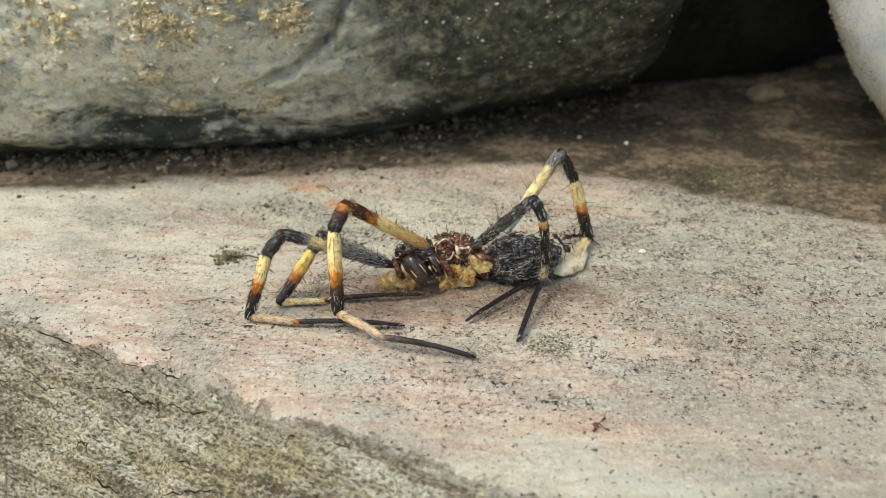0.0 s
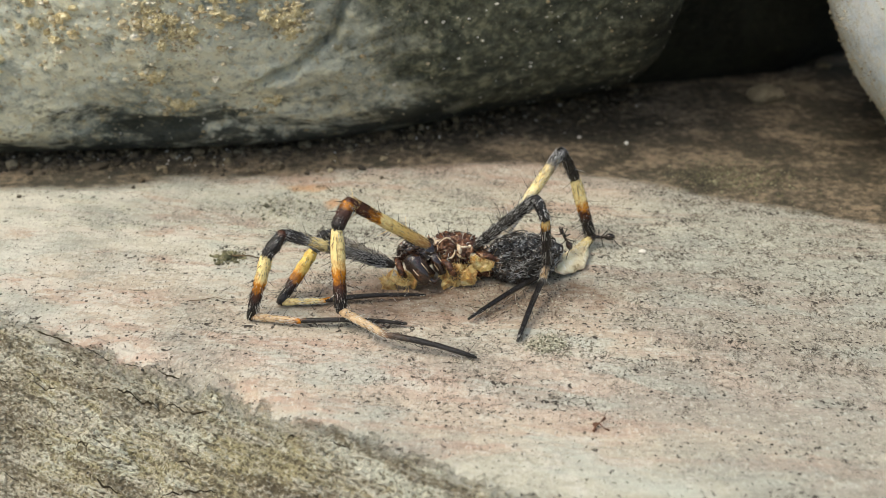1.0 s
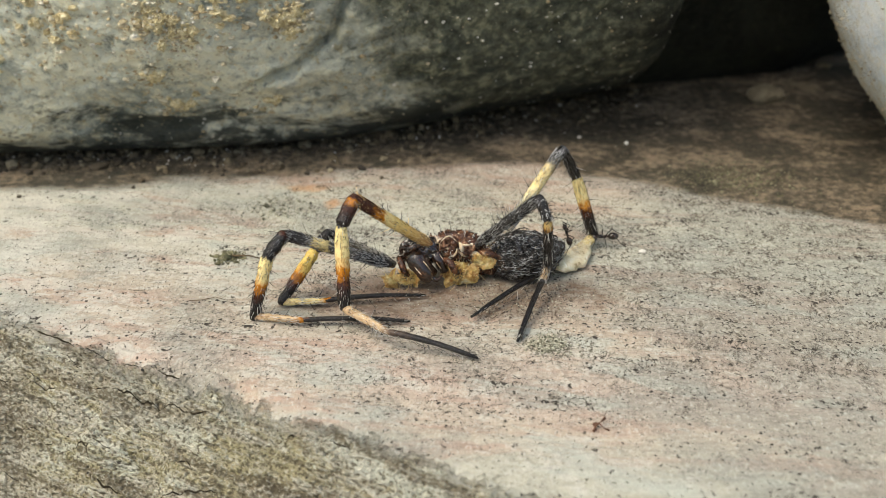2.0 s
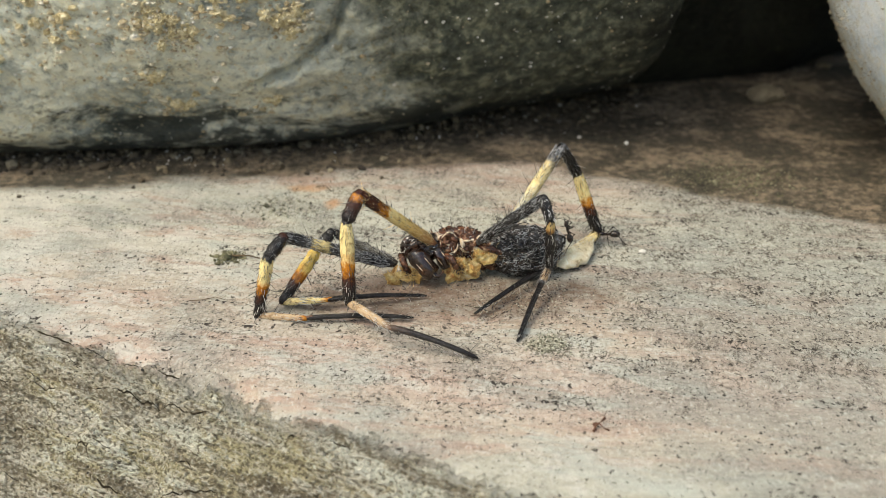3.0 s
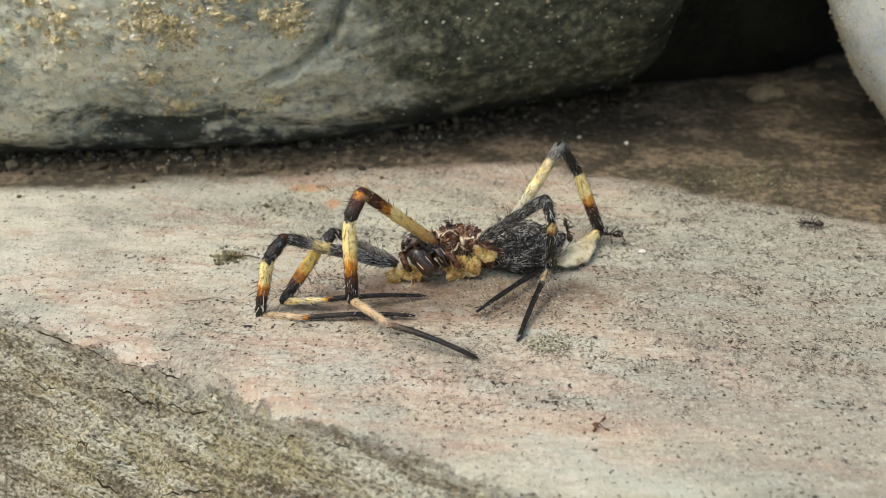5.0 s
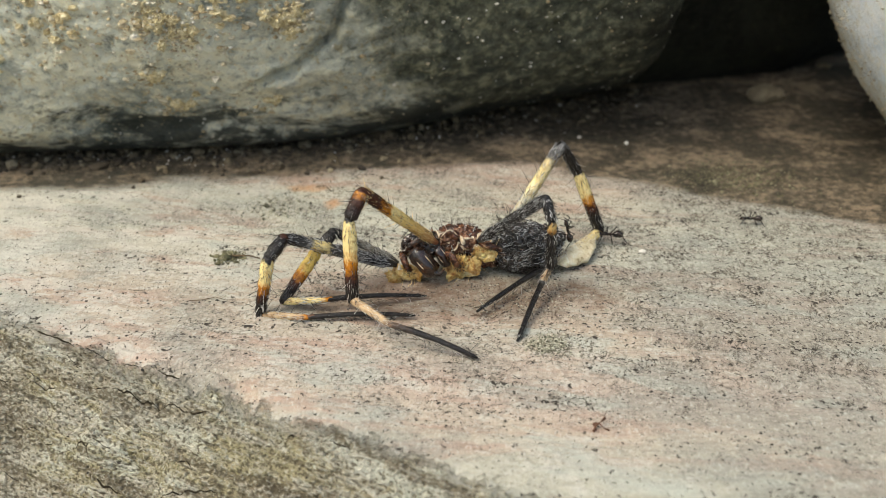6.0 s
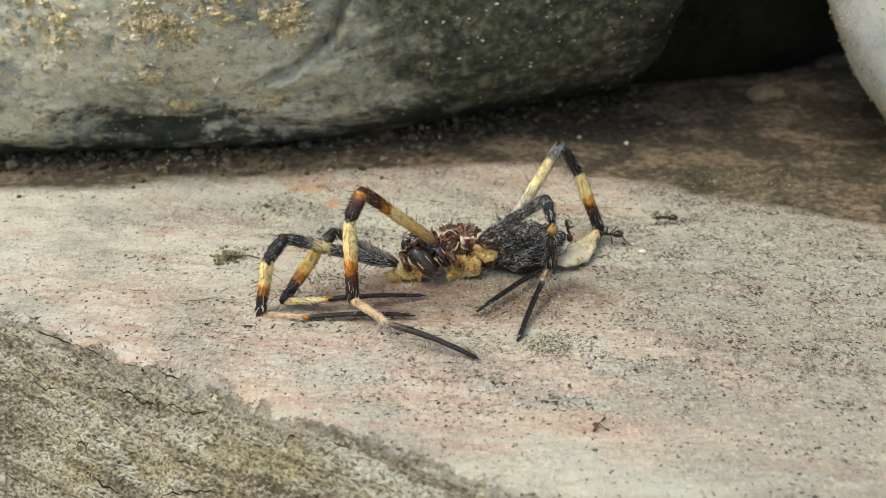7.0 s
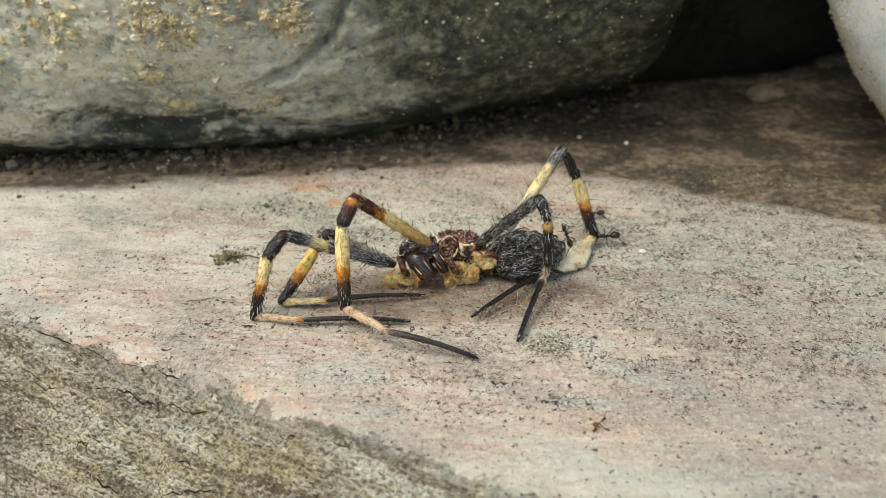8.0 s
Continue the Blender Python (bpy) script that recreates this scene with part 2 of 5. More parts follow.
    # rust stains
    stain = calc(nt, "ADD", calc(nt, "POWER", calc(nt, "DIVIDE", calc(nt, "ADD", px, 11.3), 2.0), 2.0), calc(nt, "POWER", calc(nt, "DIVIDE", calc(nt, "SUBTRACT", py, 10.7), 0.9), 2.0))
    stain = calc(nt, "ADD", stain, calc(nt, "MULTIPLY", calc(nt, "SUBTRACT", tex(nt, pos, 1.0, 4), 0.5), 2.0))
    spot = calc(nt, "ADD", calc(nt, "POWER", calc(nt, "DIVIDE", calc(nt, "ADD", px, 8.9), 0.9), 2.0), calc(nt, "POWER", calc(nt, "DIVIDE", calc(nt, "SUBTRACT", py, 7.7), 1.0), 2.0))
    spot = calc(nt, "ADD", spot, calc(nt, "MULTIPLY", calc(nt, "SUBTRACT", tex(nt, pos, 1.4, 4), 0.5), 2.0))
    stain = calc(nt, "MINIMUM", stain, spot)
    col = mix(nt, ramp(nt, stain, [(0.0, 0.6), (1.1, 0.0)]), col, (0.55, 0.27, 0.11))
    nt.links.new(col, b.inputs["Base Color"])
    n1 = relief(nt, calc(nt, "MULTIPLY", g1, -1.0), 0.22, 0.7)
    n2 = relief(nt, ramp(nt, fleck, [(0.66, 1.0), (0.70, 0.0)]), 0.12, 0.7, n1)
    n3 = relief(nt, calc(nt, "MULTIPLY", f3, calc(nt, "MULTIPLY", front, -1.0)), 0.8, 1.0, n2)
    nt.links.new(n3, b.inputs["Normal"])
    return m


def boulder_material(name, tones, seed, stained=1.0, ochre=False):
    m, nt, b = material(name, 0.85, 0.25)
    pos = place_mm(nt)
    big = tex(nt, stretch(nt, pos, (0.07, 0.08, 0.11), 0, (seed, 0, 0)), 1.0, 6, 0.66, 0.6)
    col = ramp(nt, big, [(0.36, tones[0]), (0.45, tones[1]), (0.54, tones[2]), (0.66, tones[3])])
    blotch = tex(nt, stretch(nt, pos, (0.6, 0.6, 0.85), 0, (0, seed, 0)), 0.45, 7, 0.72, 0.6)
    col = mix(nt, ramp(nt, blotch, [(0.55, 0.0), (0.65, 0.5 * stained)]), col, tones[0])
    col = mix(nt, ramp(nt, blotch, [(0.36, 0.7), (0.46, 0.0)]), col, tones[3])
    haze = tex(nt, pos, 0.9, 7, 0.74)
    col = mix(nt, ramp(nt, haze, [(0.52, 0.0), (0.61, 0.8)]), col, tones[3])
    col = mix(nt, ramp(nt, haze, [(0.36, 0.75 * stained), (0.46, 0.0)]), col, tones[0])
    crust = tex(nt, stretch(nt, pos, (1, 1, 1), 0, (seed * 2.0, 4, 1)), 1.5, 5, 0.65, 0.5)
    col = mix(nt, ramp(nt, crust, [(0.56, 0.0), (0.64, 0.75 * stained)]), col, (0.56, 0.47, 0.28))
    if ochre:
        # ochre crust on the flank that faces the other boulder
        flank = calc(nt, "ADD", calc(nt, "MULTIPLY", calc(nt, "SUBTRACT", axis(nt, pos, 0), 60.1), 0.0146), calc(nt, "MULTIPLY", calc(nt, "SUBTRACT", axis(nt, pos, 1), 15.0), 0.0287))
        flank = calc(nt, "ADD", flank, calc(nt, "MULTIPLY", calc(nt, "SUBTRACT", axis(nt, pos, 2), 22.0), -0.0107))
        flank = calc(nt, "ADD", flank, calc(nt, "MULTIPLY", calc(nt, "SUBTRACT", haze, 0.5), 0.9))
        col = mix(nt, ramp(nt, calc(nt, "ADD", flank, 0.5), [(0.12, 0.0), (0.42, 0.75)]), col, (0.50, 0.46, 0.30))
    if stained > 0.5:
        # olive film towards +X, darkened with painted shade
        film_shade = calc(nt, "ADD", calc(nt, "MULTIPLY", axis(nt, pos, 0), 0.036), calc(nt, "MULTIPLY", tex(nt, stretch(nt, pos, (0.6, 0.6, 1), 0, (9, 2, 5)), 0.14, 6, 0.65), 1.5))
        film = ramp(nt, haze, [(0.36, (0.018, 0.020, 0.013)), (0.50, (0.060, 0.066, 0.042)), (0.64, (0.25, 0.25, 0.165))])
        col = mix(nt, ramp(nt, film_shade, [(0.34, 0.0), (0.72, 0.94)]), col, film)
        # the far end goes black: shade of the gap put into the colour
        col = mix(nt, ramp(nt, calc(nt, "MULTIPLY", film_shade, 0.5), [(0.64, 0.0), (0.82, 0.85)]), col, (0.012, 0.012, 0.009))
        # ragged dark stain patches, with shade painted into the colour towards the underside
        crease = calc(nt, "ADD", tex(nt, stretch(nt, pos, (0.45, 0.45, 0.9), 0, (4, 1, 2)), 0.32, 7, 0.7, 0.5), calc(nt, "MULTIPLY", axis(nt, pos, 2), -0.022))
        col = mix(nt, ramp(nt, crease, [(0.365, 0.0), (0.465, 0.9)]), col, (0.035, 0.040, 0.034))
    nt.links.new(col, b.inputs["Base Color"])
    n1 = relief(nt, haze, 1.0, 0.7)
    nt.links.new(relief(nt, tex(nt, pos, 2.6, 6, 0.7), 0.25, 0.8, n1), b.inputs["Normal"])
    return m


def grain_material(name, stops, rough=0.6):
    m, nt, b = material(name, rough, 0.4)
    col = ramp(nt, island_random(nt), stops)
    pos = place_mm(nt)
    col = mix(nt, ramp(nt, tex(nt, pos, 4.0, 3), [(0.4, 0.0), (0.7, 0.5)]), col, (0.07, 0.055, 0.04))
    nt.links.new(col, b.inputs["Base Color"])
    return m


def leg_material(name, length, stops, rough=0.22):
    """Colour bands along a leg segment: stops in parts of its length."""
    m, nt, b = material(name, rough, 0.42)
    pos = place_mm(nt, True)
    fine = tex(nt, stretch(nt, pos, (0.7, 2, 2)), 3.5, 5, 0.75)
    wob = calc(nt, "ADD", calc(nt, "MULTIPLY", calc(nt, "SUBTRACT", tex(nt, pos, 1.6, 3, 0.6), 0.5), 0.35), calc(nt, "MULTIPLY", calc(nt, "SUBTRACT", fine, 0.5), 0.22))
    at = calc(nt, "ADD", calc(nt, "DIVIDE", axis(nt, pos, 0), length), wob)
    col = ramp(nt, at, stops)
    streak = tex(nt, stretch(nt, pos, (0.8, 3.0, 3.0)), 2.0, 5, 0.7)
    col = mix(nt, ramp(nt, streak, [(0.50, 0.0), (0.66, 0.75)]), col, (0.55, 0.36, 0.20), "MULTIPLY")
    patchy = tex(nt, pos, 2.6, 4, 0.65, 0.5)
    col = mix(nt, ramp(nt, patchy, [(0.57, 0.0), (0.68, 0.6)]), col, (0.40, 0.25, 0.14), "MULTIPLY")
    nt.links.new(col, b.inputs["Base Color"])
    b.inputs["Coat Weight"].default_value = 0.1
    b.inputs["Coat Roughness"].default_value = 0.12
    wrinkled = relief(nt, streak, 0.16, 0.8)
    nt.links.new(relief(nt, patchy, 0.12, 0.6, wrinkled), b.inputs["Normal"])
    return m


def speckled(name, stops, scale, rough=0.5, spec=0.4, depth=0.08, local=True, coat=0.0, translucent=0.0):
    m, nt, b = material(name, rough, spec)
    pos = place_mm(nt, local)
    n = tex(nt, pos, scale, 6, 0.65, 0.5)
    nt.links.new(ramp(nt, n, stops), b.inputs["Base Color"])
    nt.links.new(relief(nt, tex(nt, pos, scale * 1.7, 5, 0.65), depth, 0.7), b.inputs["Normal"])
    b.inputs["Coat Weight"].default_value = coat
    b.inputs["Subsurface Weight"].default_value = translucent
    b.inputs["Subsurface Radius"].default_value = (1.0, 0.6, 0.3)
    b.inputs["Subsurface Scale"].default_value = 0.3 * MM
    return m


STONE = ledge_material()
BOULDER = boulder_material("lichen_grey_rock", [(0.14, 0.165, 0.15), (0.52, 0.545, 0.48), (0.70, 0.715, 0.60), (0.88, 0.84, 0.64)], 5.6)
PALE_ROCK = boulder_material("pale_blue_grey_rock", [(0.58, 0.65, 0.70), (0.78, 0.85, 0.90), (0.85, 0.90, 0.93), (0.93, 0.94, 0.92)], 8.0, 0.3, True)
# near-black tones put the deep shade of the gap into the rock's colour
SHADED_ROCK = boulder_material("rock_with_painted_shade", [(0.008, 0.008, 0.006), (0.014, 0.015, 0.011), (0.022, 0.023, 0.016), (0.04, 0.04, 0.028)], 3.0, 0.05)
SAND = grain_material("ochre_sand", [(0.0, (0.34, 0.26, 0.14)), (0.4, (0.54, 0.45, 0.28)), (0.8, (0.66, 0.59, 0.43)), (1.0, (0.85, 0.82, 0.72))])
CRUST = speckled("caked_ochre_sand", [(0.30, (0.26, 0.21, 0.11)), (0.42, (0.52, 0.43, 0.24)), (0.55, (0.68, 0.59, 0.37)), (0.70, (0.84, 0.77, 0.57))], 2.2, 0.85, 0.25, 0.2, False)
SOIL = grain_material("dark_soil", [(0.0, (0.035, 0.028, 0.02)), (0.55, (0.10, 0.075, 0.045)), (0.88, (0.20, 0.155, 0.09)), (1.0, (0.32, 0.27, 0.18))], 0.8)
CRUMB = grain_material("black_lichen", [(0.0, (0.018, 0.016, 0.014)), (0.8, (0.045, 0.038, 0.032)), (1.0, (0.12, 0.09, 0.07))], 0.9)
LICHEN = grain_material("grey_lichen", [(0.0, (0.06, 0.06, 0.04)), (0.45, (0.26, 0.25, 0.18)), (1.0, (0.60, 0.58, 0.46))], 0.9)
MOSS = grain_material("dry_moss", [(0.0, (0.07, 0.07, 0.035)), (0.6, (0.16, 0.15, 0.08)), (1.0, (0.30, 0.28, 0.18))], 0.9)
HAIR = speckled("dark_bristle", [(0.3, (0.010, 0.008, 0.007)), (0.7, (0.03, 0.024, 0.02))], 2.0, 0.3)
GREY_HAIR = speckled("grey_bristle", [(0.3, (0.30, 0.30, 0.31)), (0.7, (0.68, 0.68, 0.67))], 2.0, 0.3)
PALE_HAIR = speckled("pale_bristle", [(0.3, (0.50, 0.47, 0.42)), (0.7, (0.72, 0.70, 0.64))], 2.0, 0.4)
GOLD_HAIR = speckled("golden_bristle", [(0.3, (0.62, 0.40, 0.14)), (0.7, (0.88, 0.70, 0.36))], 2.0, 0.4)
CHITIN = speckled("dark_brown_chitin", [(0.38, (0.010, 0.005, 0.004)), (0.56, (0.032, 0.014, 0.008)), (0.72, (0.11, 0.048, 0.022))], 1.6, 0.16, 0.7, 0.09, True, 0.5)
SHRIVELLED = speckled("shrivelled_black_skin", [(0.38, (0.006, 0.005, 0.005)), (0.56, (0.02, 0.015, 0.012)), (0.70, (0.16, 0.10, 0.06))], 2.6, 0.18, 0.6, 0.3, True, 0.6)
CARAPACE = speckled("red_brown_carapace", [(0.34, (0.014, 0.007, 0.005)), (0.47, (0.07, 0.026, 0.014)), (0.57, (0.20, 0.085, 0.042)), (0.68, (0.58, 0.42, 0.28))], 2.4, 0.2, 0.5, 0.15)
MEMBRANE = speckled("amber_membrane", [(0.34, (0.28, 0.12, 0.035)), (0.45, (0.52, 0.30, 0.10)), (0.56, (0.70, 0.48, 0.20)), (0.70, (0.84, 0.69, 0.42))], 1.8, 0.45, 0.4, 0.2, True, 0.0, 0.5)
RED_SKIN = speckled("red_brown_inner_skin", [(0.36, (0.03, 0.011, 0.006)), (0.50, (0.11, 0.042, 0.020)), (0.64, (0.32, 0.17, 0.10))], 3.2, 0.3, 0.5, 0.1)
HUSK = speckled("ivory_husk", [(0.32, (0.26, 0.13, 0.06)), (0.45, (0.58, 0.44, 0.28)), (0.62, (0.82, 0.74, 0.60))], 2.2, 0.35, 0.5, 0.1)
CRACK = speckled("dark_crack_dirt", [(0.35, (0.012, 0.010, 0.007)), (0.65, (0.06, 0.048, 0.03))], 2.0, 0.95, 0.1, 0.1, False)
EARTH = speckled("stony_earth", [(0.3, (0.16, 0.13, 0.09)), (0.7, (0.30, 0.26, 0.19))], 0.02, 0.9, 0.2, 2.0, False)
FLAP = speckled("dry_cream_skin", [(0.32, (0.34, 0.24, 0.12)), (0.40, (0.66, 0.55, 0.34)), (0.52, (0.80, 0.70, 0.48)), (0.70, (0.90, 0.85, 0.70))], 2.4, 0.5, 0.35, 0.12, True, 0.0, 0.15)
ANT_SKIN = speckled("black_ant_cuticle", [(0.3, (0.010, 0.007, 0.006)), (0.7, (0.035, 0.02, 0.014))], 3.0, 0.25, 0.55, 0.01)


# ---- the ledge ----
def smooth(x, soft):
    return soft * np.logaddexp(0, x / soft)


# open cracks along the bedding of the broken face: lines in plan
CRACKS = [[(-28.0, -9.4), (-25.8, -10.5), (-22.4, -12.2), (-18.9, -13.7), (-15.6, -15.3)], [(-30.5, -11.0), (-28.4, -11.8), (-26.7, -12.6), (-24.2, -13.4)], [(-21.8, -13.8), (-19.3, -15.1), (-16.8, -16.3), (-13.3, -17.8)],
          [(-26.4, -14.3), (-23.9, -15.4), (-21.1, -16.7), (-18.6, -17.7), (-16.5, -18.6), (-14.0, -19.7)], [(-13.2, -18.5), (-10.6, -19.4), (-7.6, -20.8), (-5.0, -21.8)], [(-21.0, -17.9), (-18.1, -19.1), (-15.8, -19.9), (-12.2, -21.1)]]


def ledge_height(x, y):
    d = (x - EDGE_AT[0]) * EDGE_OUT[0] + (y - EDGE_AT[1]) * EDGE_OUT[1]
    d = d + 0.9 * fbm(x * 0.18, y * 0.18, 3, 5)
    z = -1.35 * smooth(d, 0.6)
    z = z + 0.22 * fbm(x * 0.06, y * 0.10, 3, 21)
    c, s = math.cos(radians(6)), math.sin(radians(6))
    gx, gy = x * c + y * s, y * c - x * s
    z = z + 0.055 * fbm(gx * 0.5, gy * 1.4, 4, 31, 0.6)
    rough = 1 / (1 + np.exp(-np.clip(d * 2, -30, 30)))
    ex, ey = x * 0.885 - y * 0.465, x * 0.465 + y * 0.885
    z = z + rough * (0.22 * fbm(ex * 0.28, ey * 0.85, 4, 41, 0.6))
    # bedding layers step down the broken face
    lay = (d + 0.7 * fbm(ex * 0.16, ey * 0.5, 4, 44, 0.6)) / 2.3
    f = lay - np.floor(lay)
    ledge_on = np.clip(fbm(ex * 0.09, ey * 0.3, 3, 47) * 1.6 + 0.6, 0.1, 1.0)
    z = z - rough * ledge_on * 0.55 * (np.exp(-((f - 0.5) / 0.10) ** 2) - 0.7 * np.exp(-((f - 0.30) / 0.14) ** 2))
    z = z + rough * 0.17 * fbm(ex * 1.1, ey * 2.0, 3, 49, 0.75)
    z = z + (1 - rough) * 0.028 * fbm(gx * 1.6, gy * 3.0, 2, 53, 0.8)
    pit = fbm(gx * 0.8, gy * 2.0, 3, 51)
    z = z - 0.12 * np.clip(pit - 0.75, 0, 1)
    z = z + rough * 0.05 * fbm(ex * 3.2, ey * 4.6, 2, 57, 0.7)
    # the slab ends on all sides
    z = z - 70 * (np.maximum(np.abs(x), y) > 246)
    return np.maximum(z, -60)


def steps(rows):
    """Coordinates from (end, step) pairs."""
    at, out = rows[0][0], [rows[0][0]]
    for end, step in rows[1:]:
        n = max(1, round((end - at) / step))
        out.extend([at + (end - at) * (i + 1) / n for i in range(n)])
        at = end
    return np.array(out)


def sheet(name, xs, ys, height, mat):
    gx, gy = np.meshgrid(xs, ys)
    gz = height(gx, gy)
    v = np.stack([gx, gy, gz], -1).reshape(-1, 3) * MM
    nx, ny = len(xs), len(ys)
    i = (np.arange(ny - 1)[:, None] * nx + np.arange(nx - 1)[None, :]).reshape(-1)
    f = np.stack([i, i + 1, i + nx + 1, i + nx], -1)
    me = bpy.data.meshes.new(name)
    me.from_pydata(v.tolist(), [], f.tolist())
    me.polygons.foreach_set("use_smooth", [True] * len(f))
    me.materials.append(mat)
    me.update()
    return new(name, me)


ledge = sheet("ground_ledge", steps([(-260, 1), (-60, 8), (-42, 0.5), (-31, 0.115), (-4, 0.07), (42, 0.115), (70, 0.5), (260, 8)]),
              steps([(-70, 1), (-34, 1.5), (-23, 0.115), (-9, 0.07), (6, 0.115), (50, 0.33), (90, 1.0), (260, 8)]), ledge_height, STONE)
tagged(ledge, "weathered cream and pink stone ledge with black flecks", "stone ledge", kind="structure")


def crack(points, r, seed):
    """Dark earth lodged in a crack: a thin ragged thread let into the stone."""
    way = np.array(points, dtype=float)
    run = np.concatenate([[0], np.cumsum(np.hypot(*np.diff(way, axis=0).T))])
    at = np.arange(0, run[-1], 0.13)
    x, y = np.interp(at, run, way[:, 0]), np.interp(at, run, way[:, 1])
    off = np.full(len(at), seed * 3.7)
    x, y = x + 0.10 * fbm(at * 0.5, off, 5, 101, 0.62), y + 0.10 * fbm(at * 0.5, off, 5, 111, 0.62)
    z = ledge_height(x, y)
    wide = r * np.clip(0.75 + 0.9 * fbm(at * 0.6, off, 4, 121, 0.7), 0.12, 1.6) * np.clip(np.minimum(at, run[-1] - at) / 0.6, 0.1, 1)
    g = geo()
    add_tube(g, list(zip(x, y, z)), list(wide), 6)
    return g


rng = random.Random(404)
for i, way in enumerate(CRACKS):
    part("crack", crack(way, 0.05, i), CRACK, ledge)
small = geo()
for i in range(110):
    x, d, long = rng.uniform(-34, 4), rng.uniform(0.2, 13), rng.uniform(0.8, 4.0)
    y = EDGE_AT[1] - (d + (x - EDGE_AT[0]) * 0.465) / 0.885
    if y > -25:
        g = crack([(x, y), (x + long * 0.88, y - long * rng.uniform(0.38, 0.52))], rng.uniform(0.012, 0.032), i + 20)
        add_faces(small, g["v"], g["f"])
for i in range(60):
    x, y, long = rng.uniform(-22, 24), rng.uniform(-17, 4), rng.uniform(0.5, 2.2)
    if (x - EDGE_AT[0]) * EDGE_OUT[0] + (y - EDGE_AT[1]) * EDGE_OUT[1] < -2:
        g = crack([(x, y), (x + long, y - long * rng.uniform(-0.15, 0.35))], rng.uniform(0.010, 0.025), i + 200)
        add_faces(small, g["v"], g["f"])
for i, way in enumerate(([(0.9, -7.4), (2.0, -7.9), (3.3, -8.5)], [(2.6, -9.7), (3.6, -9.1), (4.7, -8.4)], [(-1.2, -11.3), (0.1, -11.5), (1.2, -11.4)])):
    g = crack(way, 0.04, i + 300)
    add_faces(small, g["v"], g["f"])
tagged(part("hairline_cracks", small, CRACK), "dark hairline cracks along the bedding of the stone", "cracks", kind="stuff")


def far_height(x, y):
    return -48 + 0 * x


far = sheet("ground", steps([(-400000, 1), (-2000, 60000), (2000, 400), (400000, 60000)]),
            steps([(-400000, 1), (-2000, 60000), (2000, 400), (400000, 60000)]), far_height, EARTH)
tagged(far, "bare stony ground round the ledge", "ground", kind="structure")


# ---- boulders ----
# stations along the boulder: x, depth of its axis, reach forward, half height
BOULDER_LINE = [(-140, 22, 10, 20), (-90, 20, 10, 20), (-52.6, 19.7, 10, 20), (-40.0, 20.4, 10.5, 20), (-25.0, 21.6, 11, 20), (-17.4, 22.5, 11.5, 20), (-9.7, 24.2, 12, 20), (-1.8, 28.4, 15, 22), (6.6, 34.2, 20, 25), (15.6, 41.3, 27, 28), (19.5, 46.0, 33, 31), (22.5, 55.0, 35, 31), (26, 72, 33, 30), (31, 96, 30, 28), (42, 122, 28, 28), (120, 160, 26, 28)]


FACE = {}


